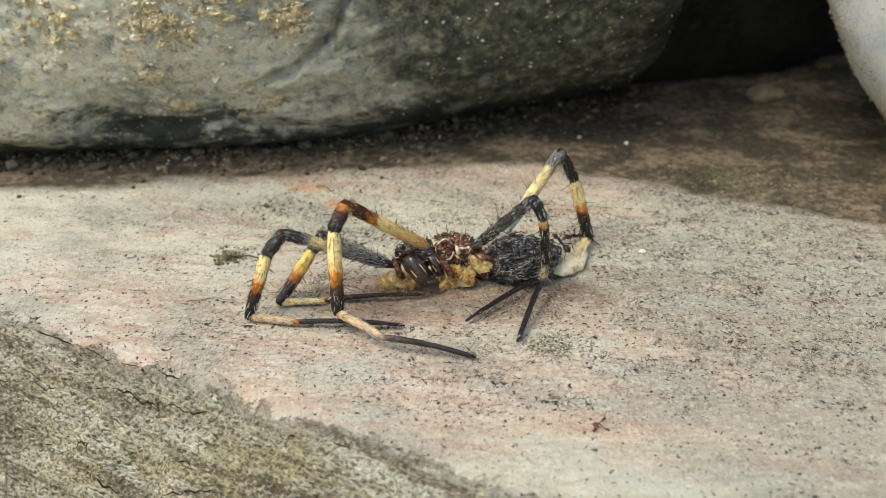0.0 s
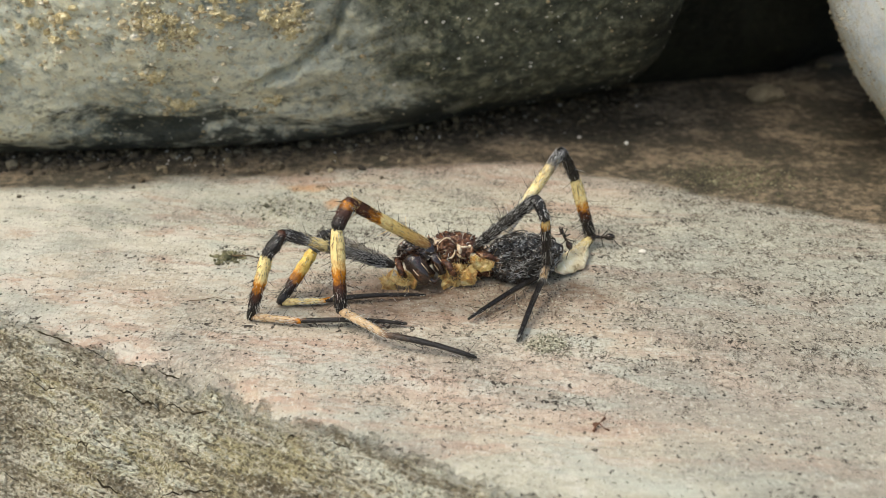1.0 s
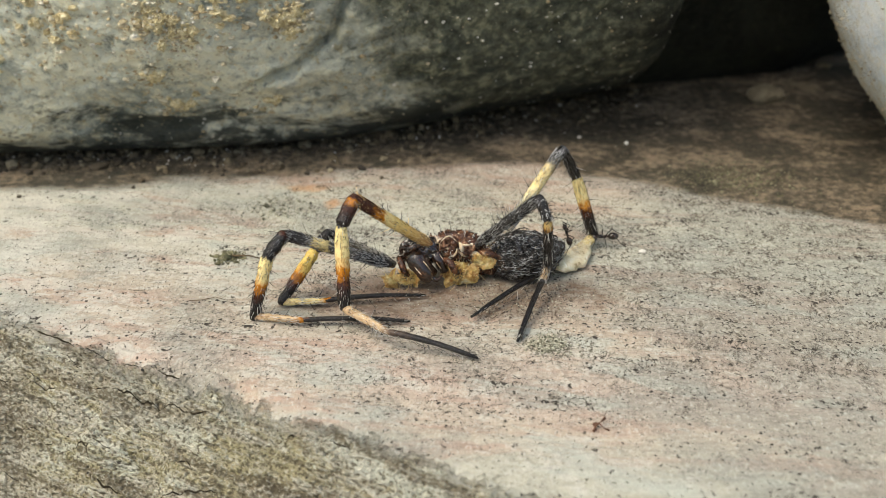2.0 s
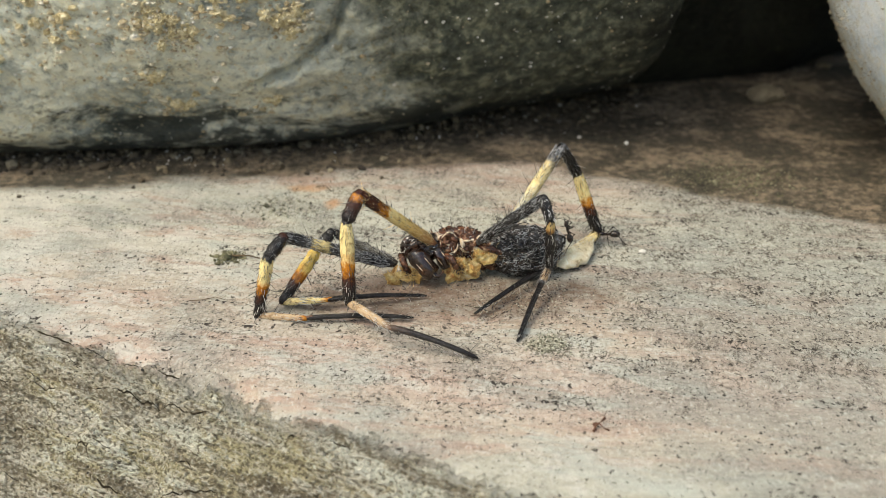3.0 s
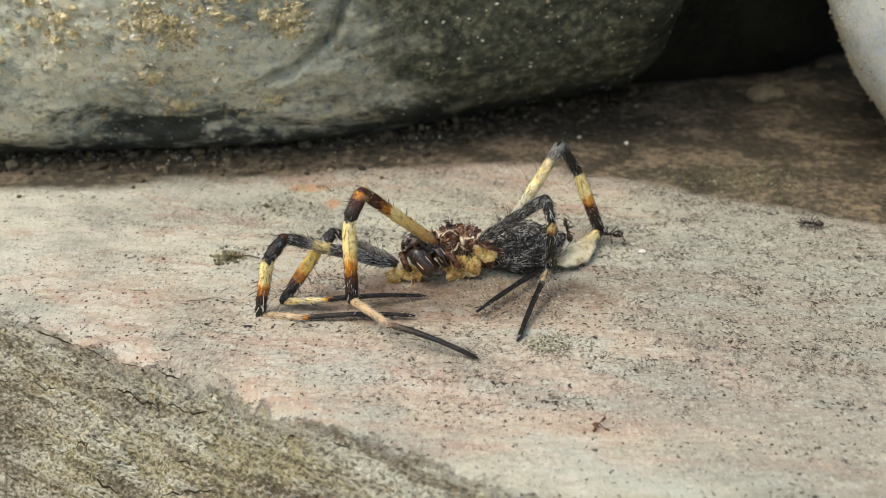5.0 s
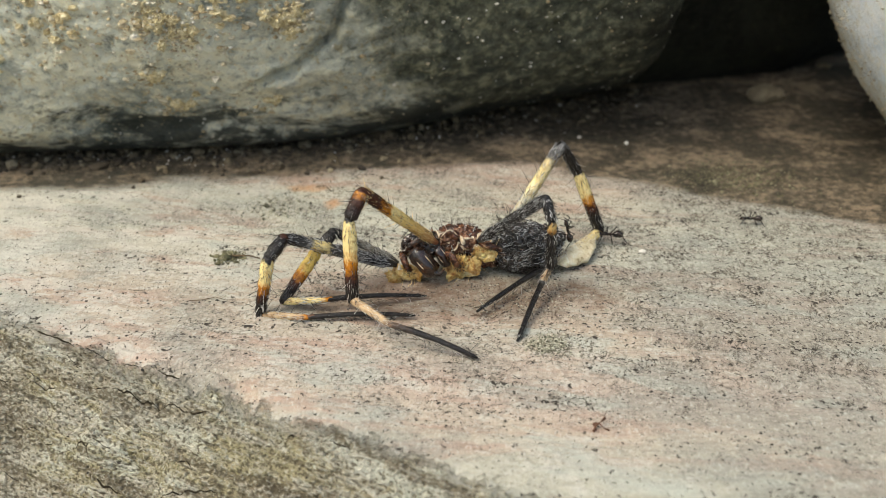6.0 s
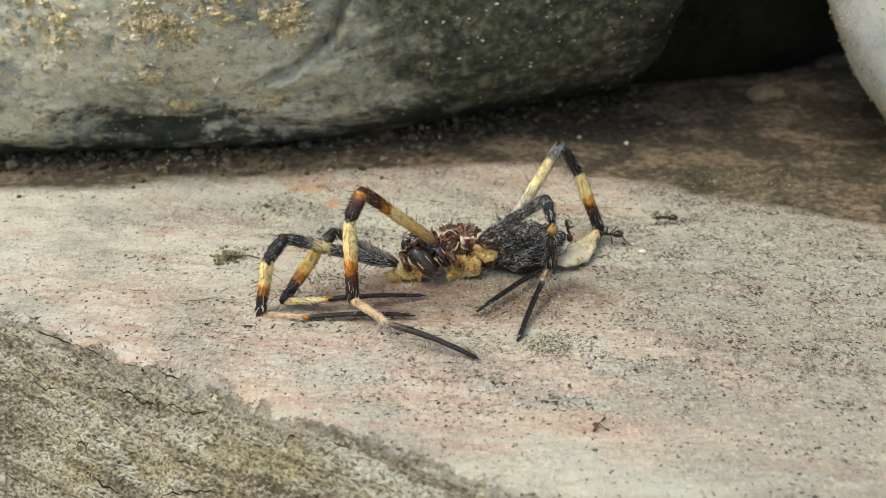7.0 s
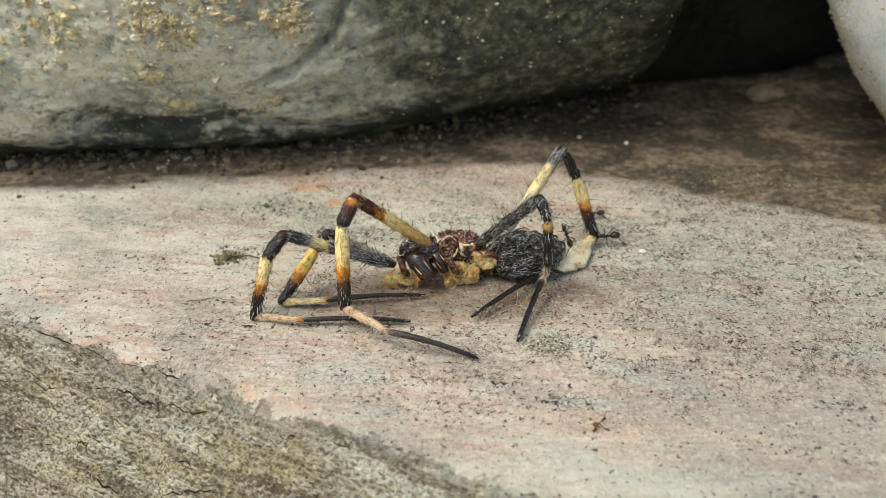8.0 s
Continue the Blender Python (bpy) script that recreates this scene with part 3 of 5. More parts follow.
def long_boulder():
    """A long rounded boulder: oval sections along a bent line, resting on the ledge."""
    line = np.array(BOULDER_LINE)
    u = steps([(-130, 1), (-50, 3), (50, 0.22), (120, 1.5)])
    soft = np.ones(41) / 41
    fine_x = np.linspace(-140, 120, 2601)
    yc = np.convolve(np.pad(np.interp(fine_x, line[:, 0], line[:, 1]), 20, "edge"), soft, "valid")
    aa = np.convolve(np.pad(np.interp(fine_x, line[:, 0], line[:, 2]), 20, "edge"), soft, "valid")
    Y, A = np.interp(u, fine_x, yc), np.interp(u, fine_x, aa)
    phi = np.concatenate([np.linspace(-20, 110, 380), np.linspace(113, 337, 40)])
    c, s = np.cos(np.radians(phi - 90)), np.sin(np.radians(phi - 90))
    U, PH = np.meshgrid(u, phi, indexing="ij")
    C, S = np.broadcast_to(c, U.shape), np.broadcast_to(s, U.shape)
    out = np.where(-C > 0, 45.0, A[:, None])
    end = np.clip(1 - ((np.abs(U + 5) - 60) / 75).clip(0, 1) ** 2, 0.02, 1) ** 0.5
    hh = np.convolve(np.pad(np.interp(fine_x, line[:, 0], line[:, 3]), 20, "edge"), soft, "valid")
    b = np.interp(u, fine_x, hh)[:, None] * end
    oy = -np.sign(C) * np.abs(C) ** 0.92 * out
    oz = np.sign(S) * np.abs(S) ** 0.92 * b
    q = phi[None, :] * 0.42
    bulge = 1.0 * fbm(U * 0.045, q * 0.06 + 0 * U, 3, 71) + 0.28 * fbm(U * 0.25, q * 0.25 + 0 * U, 4, 81) + 0.10 * fbm(U * 1.1, q * 1.1 + 0 * U, 3, 91)
    bulge = bulge * np.clip((S + 1.0) * 6, 0.12, 1)
    # a diagonal crease across the face
    zz = b + oz
    crease = np.zeros_like(U)
    for x0, z0, x1, z1 in ((-15.5, 8.0, -11.5, 9.6), (-11.5, 9.6, -8.6, 12.4), (-8.6, 12.4, -7.4, 16.5)):
        f = np.clip(((U - x0) * (x1 - x0) + (zz - z0) * (z1 - z0)) / ((x1 - x0) ** 2 + (z1 - z0) ** 2), 0, 1)
        gap = np.hypot(U - x0 - f * (x1 - x0), zz - z0 - f * (z1 - z0)) + 0.25 * fbm(U * 0.8, zz * 0.8, 2, 15)
        crease = np.maximum(crease, np.exp(-((gap / 0.42) ** 2)))
    bulge = bulge - 1.3 * crease * (C > 0)
    v = np.stack([U, Y[:, None] + oy - C * bulge, np.maximum(zz + S * bulge * 0.5, -0.2)], -1).reshape(-1, 3) * MM
    nu, nv = U.shape
    i = (np.arange(nu - 1)[:, None] * nv + np.arange(nv)[None, :])
    j = (np.arange(nu - 1)[:, None] * nv + (np.arange(nv)[None, :] + 1) % nv)
    f = np.stack([i, i + nv, j + nv, j], -1).reshape(-1, 4)
    FACE["u"], FACE["y"], FACE["z"] = u, (Y[:, None] + oy - C * bulge)[:, 62:379], (zz + S * bulge * 0.5)[:, 62:379]
    me = bpy.data.meshes.new("boulder")
    me.from_pydata(v.tolist(), [], f.tolist())
    me.polygons.foreach_set("use_smooth", [True] * len(f))
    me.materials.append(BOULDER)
    me.update()
    return tagged(new("boulder", me), "large rounded grey-green boulder crusted with lichen and sand", "boulder")


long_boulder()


def pale_boulder():
    g = geo()
    add_blob(g, (0, 0, 0), (28, 30, 27), 6, 1.0, 0.06, 4)
    rng = random.Random(12)
    # ochre crust in a band down the flank that faces the other boulder
    skin = [v for v in g["v"] if v[0] < 0 and v[2] < 12 and -0.30 < 0.41 * v[0] / 28 + 0.86 * v[1] / 30 - 0.29 * v[2] / 27 < 0.08]
    crumbs = geo()
    for _ in range(2200):
        v = rng.choice(skin)
        r = rng.uniform(0.03, 0.10)
        add_blob(crumbs, (v[0] + rng.uniform(-.15, .15), v[1] + rng.uniform(-.15, .15), v[2] + rng.uniform(-.15, .15)), (r, r, r * 0.8), 1, r * 0.5, 6.0, rng.randint(0, 99))
    ob = part("boulder", g, PALE_ROCK)
    part("lichen", crumbs, SAND, ob, "yellowish crumbs of lichen on the rim")
    ob.matrix_basis = mpose(60.1, 15, 22)
    return tagged(ob, "smooth pale blue-grey boulder overhanging the ledge", "boulder")


pale_boulder()


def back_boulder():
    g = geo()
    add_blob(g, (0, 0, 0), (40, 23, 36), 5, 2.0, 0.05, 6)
    ob = part("boulder", g, SHADED_ROCK)
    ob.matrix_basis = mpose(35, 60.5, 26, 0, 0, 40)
    return tagged(ob, "boulder closing the gap behind, coloured near-black for deep shade", "boulder")


back_boulder()


# ---- the dead spider ----
BODY_AT = Vector((1.0, -4.4, 0.0))
spider = new("spider")
tagged(spider, "dead banded orb spider, yellow and black legs, dragged by ants", "spider")
# three postures of the dragged carcass: before, under way, pulled
BODY_SHIFT = [((0, 0, 0), 0.0), ((0.32, 0.4, 0.03), -0.9), ((0.50, 1.2, 0.12), -3.2)]


def between(rows, p):
    i = min(int(p), len(rows) - 2)
    return rows[i], rows[i + 1], p - i


def body_pose(p):
    a, b, f = between(BODY_SHIFT, p)
    at = BODY_AT + Vector(a[0]).lerp(Vector(b[0]), f)
    return mpose(*at, 0, a[1] + (b[1] - a[1]) * f, 0)


LEGS = []
SEGMENTS = ("leg", "patella", "tibia", "metatarsus", "tarsus")


def bristles(g, length, radius, count, size, slot, rng, lean=0.5, thick=0.016, start=0.05):
    for _ in range(count):
        x = length * rng.uniform(start, 0.97)
        a = rng.uniform(0, 2 * math.pi)
        out = Vector((0, math.cos(a), math.sin(a)))
        s = size * rng.uniform(0.6, 1.3)
        root = Vector((x, 0, 0)) + out * radius * 0.93
        tip = root + (out * (1 - lean) + Vector((lean, 0, 0))) * s + Vector((0, rng.uniform(-.1, .1), rng.uniform(-.1, .1))) * s
        add_hair(g, root, tip, thick, slot)


def segment(name, length, radii, mats, parent, rng, fuzz, spines, pale=0.5, bend=0.0):
    g = geo()
    n = 14
    if name == "patella":
        radii = [r * 0.88 for r in radii]
    elif name == "tibia":
        radii = [r * 0.92 for r in radii]
        pale *= 0.4
    pts, rr = [], []
    for i in range(n + 1):
        f = i / n
        pts.append((-0.18 + (length + 0.36) * f, 0, bend * math.sin(math.pi * f)))
        r = np.interp(f, np.linspace(0, 1, len(radii)), radii)
        cap = min(1.0, 0.62 + 0.38 * math.sqrt(min(f, 1 - f) * 9))
        rr.append(r * cap * (1 + 0.08 * rng.uniform(-1, 1)))
    add_tube(g, pts, rr, 14, 0)
    mid = float(np.mean(radii))
    bristles(g, length, mid, int(2.4 * fuzz * (1 - pale)), 0.46, 1, rng, 0.72, 0.017)
    bristles(g, length, mid, int(5.5 * fuzz * pale), 0.42, 2, rng, 0.86, 0.015)
    bristles(g, length, mid, int(spines * 1.6), 1.1, 1, rng, 0.35, 0.026)
    bristles(g, length, mid, int(spines * 0.7), 0.9, 2, rng, 0.30, 0.022)
    return part(name, g, mats, parent)


Y1, Y2, OR, RB, BK, GY, PK = (0.86, 0.62, 0.16), (0.95, 0.78, 0.36), (0.62, 0.23, 0.015), (0.06, 0.016, 0.006), (0.012, 0.010, 0.010), (0.10, 0.098, 0.098), (0.62, 0.45, 0.27)
GREY_PALE = (0.36, 0.33, 0.26)


def flake(leg_end):
    """A torn pale flap of dried skin that hangs along the segment."""
    rim = [(0.5, -0.16), (1.6, -0.26), (2.7, -0.30), (4.0, -0.34), (4.85, -0.26), (5.5, -0.05), (5.9, 0.17), (5.65, 0.72), (5.2, 0.84), (4.65, 1.14), (4.2, 1.08), (3.7, 1.34), (2.9, 1.12), (1.9, 0.84), (1.2, 0.35), (0.6, 0.12)]
    n = len(rim)
    cx, cy = sum(q[0] for q in rim) / n, sum(q[1] for q in rim) / n
    verts = []
    for k, z in ((0.86, -0.30), (1.0, -0.14), (1.0, 0.04), (0.86, 0.20), (0.5, 0.30)):
        verts += [(cx + (x - cx) * k, cy + (y - cy) * k, z * min(1.0, 0.3 + x / 4) - 0.25 * y) for x, y in rim]
    faces = [(i + r * n, (i + 1) % n + r * n, (i + 1) % n + (r + 1) * n, i + (r + 1) * n) for r in range(4) for i in range(n)]
    faces += [tuple(range(n))[::-1], tuple(range(4 * n, 5 * n))]
    g = geo()
    add_faces(g, verts, faces)
    rng = random.Random(77)
    for k in range(46):
        x1 = rng.uniform(2.4, 5.7)
        top = np.interp(x1, [0.5, 2.9, 3.7, 4.7, 5.9], [0.1, 1.1, 1.25, 1.1, 0.2])
        y1, x0 = rng.uniform(-0.25, top), rng.uniform(0.5, 1.8)
        y0 = y1 * x0 / x1 * 0.8
        add_tube(g, [(x0, y0, 0.14 - 0.25 * y0), ((x0 + x1) / 2, (y0 + y1) / 2, 0.24 - 0.125 * (y0 + y1)), (x1, y1 * 0.9, 0.17 - 0.25 * y1)], [0.02, 0.035, 0.012], 5)
    me = part("flap", g, FLAP, None)
    leg_end_mesh = leg_end.data
    bm = bmesh.new()
    bm.from_mesh(leg_end_mesh)
    k = len(leg_end_mesh.materials)
    leg_end_mesh.materials.append(FLAP)
    before = len(bm.faces)
    bm.from_mesh(me.data)
    bm.faces.ensure_lookup_table()
    for f in bm.faces[before:]:
        f.material_index = k
    bm.to_mesh(leg_end_mesh)
    bm.free()
    bpy.data.objects.remove(me)


LEG_LABELS = {"gold": "arched golden-haired leg banded yellow, orange and black", "grey": "grey-haired leg bent down, banded yellow and black",
              "mid": "slender leg bent low with an amber and black shin", "near": "sooty hairy leg with one yellow ring",
              "back": "tall bent leg with pale thigh and torn cream flap"}


def spider_leg(tag, postures, radii, bands, fuzz, spines, pale):
    rng = random.Random(tag)
    P = [[Vector(q) for q in row] for row in postures]
    length = [(P[0][i + 1] - P[0][i]).length for i in range(5)]
    obs = []
    for i, name in enumerate(SEGMENTS):
        m = leg_material("cuticle_%s_%s" % (name, tag), length[i], bands[i])
        obs.append(segment(name, length[i], radii[i], [m, HAIR, GOLD_HAIR if tag == "gold" and i == 0 else GREY_HAIR if tag in ("near", "back", "grey") and i < 2 else PALE_HAIR], spider if i == 0 else obs[0], rng, fuzz[i], spines[i], pale[i],
                           0.18 if i == 4 else 0.0))
    if tag == "back":
        flake(obs[3])
    tagged(obs[0], LEG_LABELS[tag])
    LEGS.append((obs, P))


spider_leg("gold", [
    [(-0.84, -5.20, 2.81), (-6.12, -8.00, 7.42), (-6.83, -9.00, 6.11), (-6.63, -10.75, 1.20), (-3.53, -13.05, 0.80), (1.84, -14.24, 0.20)],
    [(-0.69, -4.80, 2.77), (-5.56, -7.75, 7.73), (-6.36, -8.68, 6.26), (-6.25, -10.28, 1.24), (-3.32, -12.80, 1.05), (1.87, -14.32, 0.25)],
    [(-0.54, -4.42, 2.92), (-5.06, -7.57, 8.12), (-5.88, -8.41, 6.52), (-5.79, -9.61, 1.47), (-3.19, -12.50, 1.39), (1.91, -14.25, 0.21)]],
    [[.30,.36,.40,.42,.44],[.46,.52,.56,.46],[.44,.50,.50,.44,.46],[.30,.27,.23],[.21,.19,.17,.12]],
    [[(0, (0.40, 0.17, 0.08)), (0.16, (0.58, 0.34, 0.13)), (0.38, (0.88, 0.63, 0.21)), (0.62, Y2), (0.70, OR), (0.78, RB), (1, RB)], [(0, RB), (0.12, OR), (0.35, RB), (1, BK)], [(0, BK), (0.05, Y2), (0.38, Y2), (0.52, OR), (0.68, RB), (0.85, BK), (1, BK)], [(0, BK), (0.12, PK), (0.8, PK), (1, (0.2, 0.13, 0.09))], [(0, (0.12, 0.08, 0.06)), (0.3, BK), (1, BK)]],
    [230,40,60,50,60], [18,4,10,5,4], [.65,.2,.6,.5,.1])

spider_leg("grey", [
    [(-3.52, -5.50, 1.67), (-10.17, -8.20, 5.50), (-11.17, -8.80, 4.32), (-12.51, -9.87, 0.35), (-9.34, -10.46, 0.30), (-2.59, -10.71, 0.20)],
    [(-3.47, -5.13, 1.51), (-10.15, -7.96, 5.30), (-11.10, -9.03, 4.28), (-12.21, -9.61, 0.19), (-9.00, -10.27, 0.31), (-2.14, -10.22, 0.19)],
    [(-3.37, -4.77, 1.35), (-10.17, -7.77, 4.96), (-11.08, -9.06, 4.09), (-11.96, -9.01, -0.05), (-8.72, -9.73, 0.18), (-1.68, -9.49, 0.20)]],
    [[.30,.36,.38,.38,.40],[.42,.48,.50,.44],[.44,.46,.44,.38,.40],[.28,.25,.21],[.18,.17,.16,.11]],
    [[(0, (0.05, 0.05, 0.055)), (0.25, (0.03, 0.032, 0.036)), (0.42, (0.20, 0.195, 0.18)), (0.58, (0.06, 0.06, 0.065)), (0.72, Y2), (0.80, (0.09, 0.09, 0.095)), (1, BK)], [(0, RB), (0.2, BK), (1, BK)], [(0, BK), (0.06, Y2), (0.34, Y2), (0.48, OR), (0.62, RB), (0.78, BK), (1, BK)], [(0, RB), (0.15, PK), (0.8, PK), (1, OR)], [(0, (0.2, 0.1, 0.06)), (0.06, BK), (1, BK)]],
    [460,50,70,50,90], [16,4,12,5,8], [.5,.2,.55,.5,.1])

spider_leg("mid", [
    [(-3.50, -4.50, 1.20), (-8.05, -5.00, 3.82), (-8.76, -5.60, 2.85), (-10.77, -8.12, 0.35), (-7.94, -7.82, 0.30), (-1.37, -6.92, 0.20)],
    [(-3.45, -4.10, 1.07), (-7.62, -5.29, 4.06), (-8.53, -5.81, 3.01), (-10.66, -8.11, 0.34), (-7.82, -8.14, 0.49), (-1.33, -6.94, 0.17)],
    [(-3.31, -3.69, 0.98), (-7.25, -5.22, 4.10), (-8.27, -6.25, 3.29), (-10.49, -8.41, 0.57), (-7.67, -8.64, 0.84), (-1.29, -7.02, 0.17)]],
    [[.24,.28,.30,.34],[.36,.44,.46,.40],[.42,.46,.46,.38,.40],[.26,.23,.2],[.18,.17,.15,.1]],
    [[(0, GY), (0.5, GREY_PALE), (0.8, GY), (1, BK)], [(0, BK), (0.3, BK), (1, GY)], [(0, Y1), (0.36, Y1), (0.50, OR), (0.64, RB), (0.8, BK), (1, BK)], [(0, RB), (0.12, Y2), (0.9, Y2), (1, OR)], [(0, OR), (0.05, BK), (1, BK)]],
    [200,40,60,60,60], [12,4,8,5,4], [.6,.2,.55,.5,.1])

spider_leg("near", [
    [(2.13, -5.20, 2.94), (5.80, -6.80, 7.25), (6.44, -7.20, 6.01), (6.80, -6.80, 2.56), (6.66, -6.90, 1.46), (4.67, -12.33, 0.20)],
    [(2.37, -4.81, 2.95), (6.20, -6.46, 7.14), (6.74, -7.22, 5.85), (6.95, -6.82, 2.40), (6.67, -6.83, 1.33), (4.67, -12.29, 0.17)],
    [(2.54, -4.43, 3.06), (6.63, -6.17, 7.00), (7.07, -6.94, 5.55), (7.10, -6.61, 2.11), (6.69, -6.68, 1.12), (4.68, -12.18, 0.10)]],
    [[.30,.36,.37,.36,.35],[.36,.38,.38,.34],[.34,.34,.32,.28],[.26,.27,.24],[.20,.19,.17,.12]],
    [[(0, GY), (0.15, BK), (0.5, (0.035, 0.034, 0.033)), (1, BK)], [(0, BK), (0.3, BK), (1, BK)], [(0, BK), (0.06, (0.60, 0.43, 0.17)), (0.15, (0.42, 0.22, 0.06)), (0.24, BK), (1, BK)], [(0, GY), (0.3, PK), (0.8, PK), (1, GY)], [(0, GY), (0.1, BK), (1, BK)]],
    [330,60,110,60,60], [10,4,8,4,3], [.42,.3,.35,.4,.15])

spider_leg("back", [
    [(3.46, -3.50, 1.91), (8.20, -0.40, 7.86), (9.37, 0.50, 5.36), (10.75, 0.38, 0.60), (7.67, -4.40, 0.70), (1.60, -10.04, 0.20)],
    [(3.67, -3.10, 1.83), (8.33, 0.09, 7.87), (9.59, 0.95, 5.39), (11.16, 0.65, 0.65), (7.83, -3.93, 0.80), (1.97, -9.75, 0.32)],
    [(3.85, -2.70, 1.93), (8.32, 0.73, 7.95), (9.76, 1.40, 5.50), (11.67, 1.12, 0.88), (8.06, -3.22, 0.82), (2.35, -9.17, 0.39)]],
    [[.32,.38,.40,.40,.40],[.42,.44,.44,.42],[.44,.48,.48,.46,.48],[.36,.32,.30,.28],[.20,.19,.17,.12]],
    [[(0, (0.52, 0.47, 0.38)), (0.25, (0.62, 0.57, 0.44)), (0.45, (0.72, 0.66, 0.44)), (0.62, Y2), (0.78, (0.62, 0.50, 0.26)), (0.88, GY), (1, BK)], [(0, GY), (0.2, BK), (1, BK)], [(0, BK), (0.05, Y2), (0.36, Y2), (0.45, OR), (0.56, RB), (0.68, BK), (1, BK)], [(0, RB), (0.12, Y2), (0.5, (0.62, 0.54, 0.38)), (1, (0.62, 0.52, 0.36))], [(0, GY), (0.08, BK), (1, BK)]],
    [330,50,60,40,60], [10,5,10,2,3], [.55,.2,.5,.8,.15])


# body parts lie in the body's own space
def rel(x, y, z):
    return (x - BODY_AT.x, y - BODY_AT.y, z - BODY_AT.z)


def tufts(g, centre, radii, count, size, slot, rng, thick=0.018, curl=0.5):
    for _ in range(count):
        v = Vector((rng.gauss(0, 1), rng.gauss(0, 1), rng.gauss(0, 1))).normalized()
        root = Vector(centre) + Vector((v.x * radii[0], v.y * radii[1], v.z * radii[2]))
        side = Vector((rng.uniform(-1, 1), rng.uniform(-1, 1), rng.uniform(-1, 1)))
        s = size * rng.uniform(0.5, 1.3)
        a = root + (v * 0.6 + side * 0.4) * s * 0.6
        b = a + (side * curl + v * 0.2) * s * 0.6
        add_tube(g, [root, a, b], [thick, thick * 0.9, thick * 0.3], 4, slot, False)


def curl(g, points, wide, slot=0, thin=0.3):
    """A curled ribbon of torn cuticle: a flattened strip with rolled rim."""
    add_tube(g, [rel(*q) for q in points], [wide * w for w in np.interp(np.linspace(0, 1, len(points)), [0, 0.3, 0.8, 1], [0.5, 1, 0.9, 0.35])], 8, slot, True, thin)


def add_rag(g, centre, wide, tall, seed, turn, slot=0):
    """A thin curved scrap of membrane with an uneven outline."""
    verts, faces = unit_sphere(4)
    out = []
    for v in verts:
        n1 = noise.noise(Vector((v.x * 1.6 + seed, v.z * 1.6, 1.0)))
        n2 = noise.noise(Vector((v.x * 3.6 - seed, v.z * 3.6, 5.0)))
        p = Vector((v.x * wide * (1 + 0.5 * n1 + 0.25 * n2), v.y * 0.035 + 0.30 * wide * (v.x * v.x - 0.4) + 0.18 * n1 + 0.10 * n2, v.z * tall * (1 + 0.45 * n1 - 0.3 * n2)))
        out.append(tuple(turn @ p + Vector(centre)))
    add_faces(g, out, faces, slot)


def threads(g, centre, radii, count, size, slot, rng, thick=0.018, lift=0.06):
    """Fine curled fibres that lie on an oval body."""
    R = Vector(radii)
    for _ in range(count):
        v = Vector((rng.gauss(0, 1), rng.gauss(-0.5, 0.9), rng.gauss(0.2, 1))).normalized()
        t = v.cross(Vector((rng.gauss(0, 1), rng.gauss(0, 1), rng.gauss(0, 1)))).normalized()
        w = v.cross(t)
        turn, s = rng.uniform(-2.6, 2.6), size * rng.uniform(0.5, 1.3) / max(radii)
        pts = []
        for k in range(5):
            a, f = turn * (k / 4 - 0.5), s * (k / 4 - 0.5)
            q = (v + (t * math.cos(a) + w * math.sin(a) * 1.3) * f * 1.6 + w * abs(k / 2 - 1) * s * 0.3).normalized()
            h = 1 + lift * (1 - abs(k / 2 - 1)) + 0.02
            pts.append(Vector(centre) + Vector((q.x * R.x, q.y * R.y, q.z * R.z)) * h)
        add_tube(g, pts, [thick * 0.5, thick, thick, thick * 0.9, thick * 0.3], 4, slot, False)


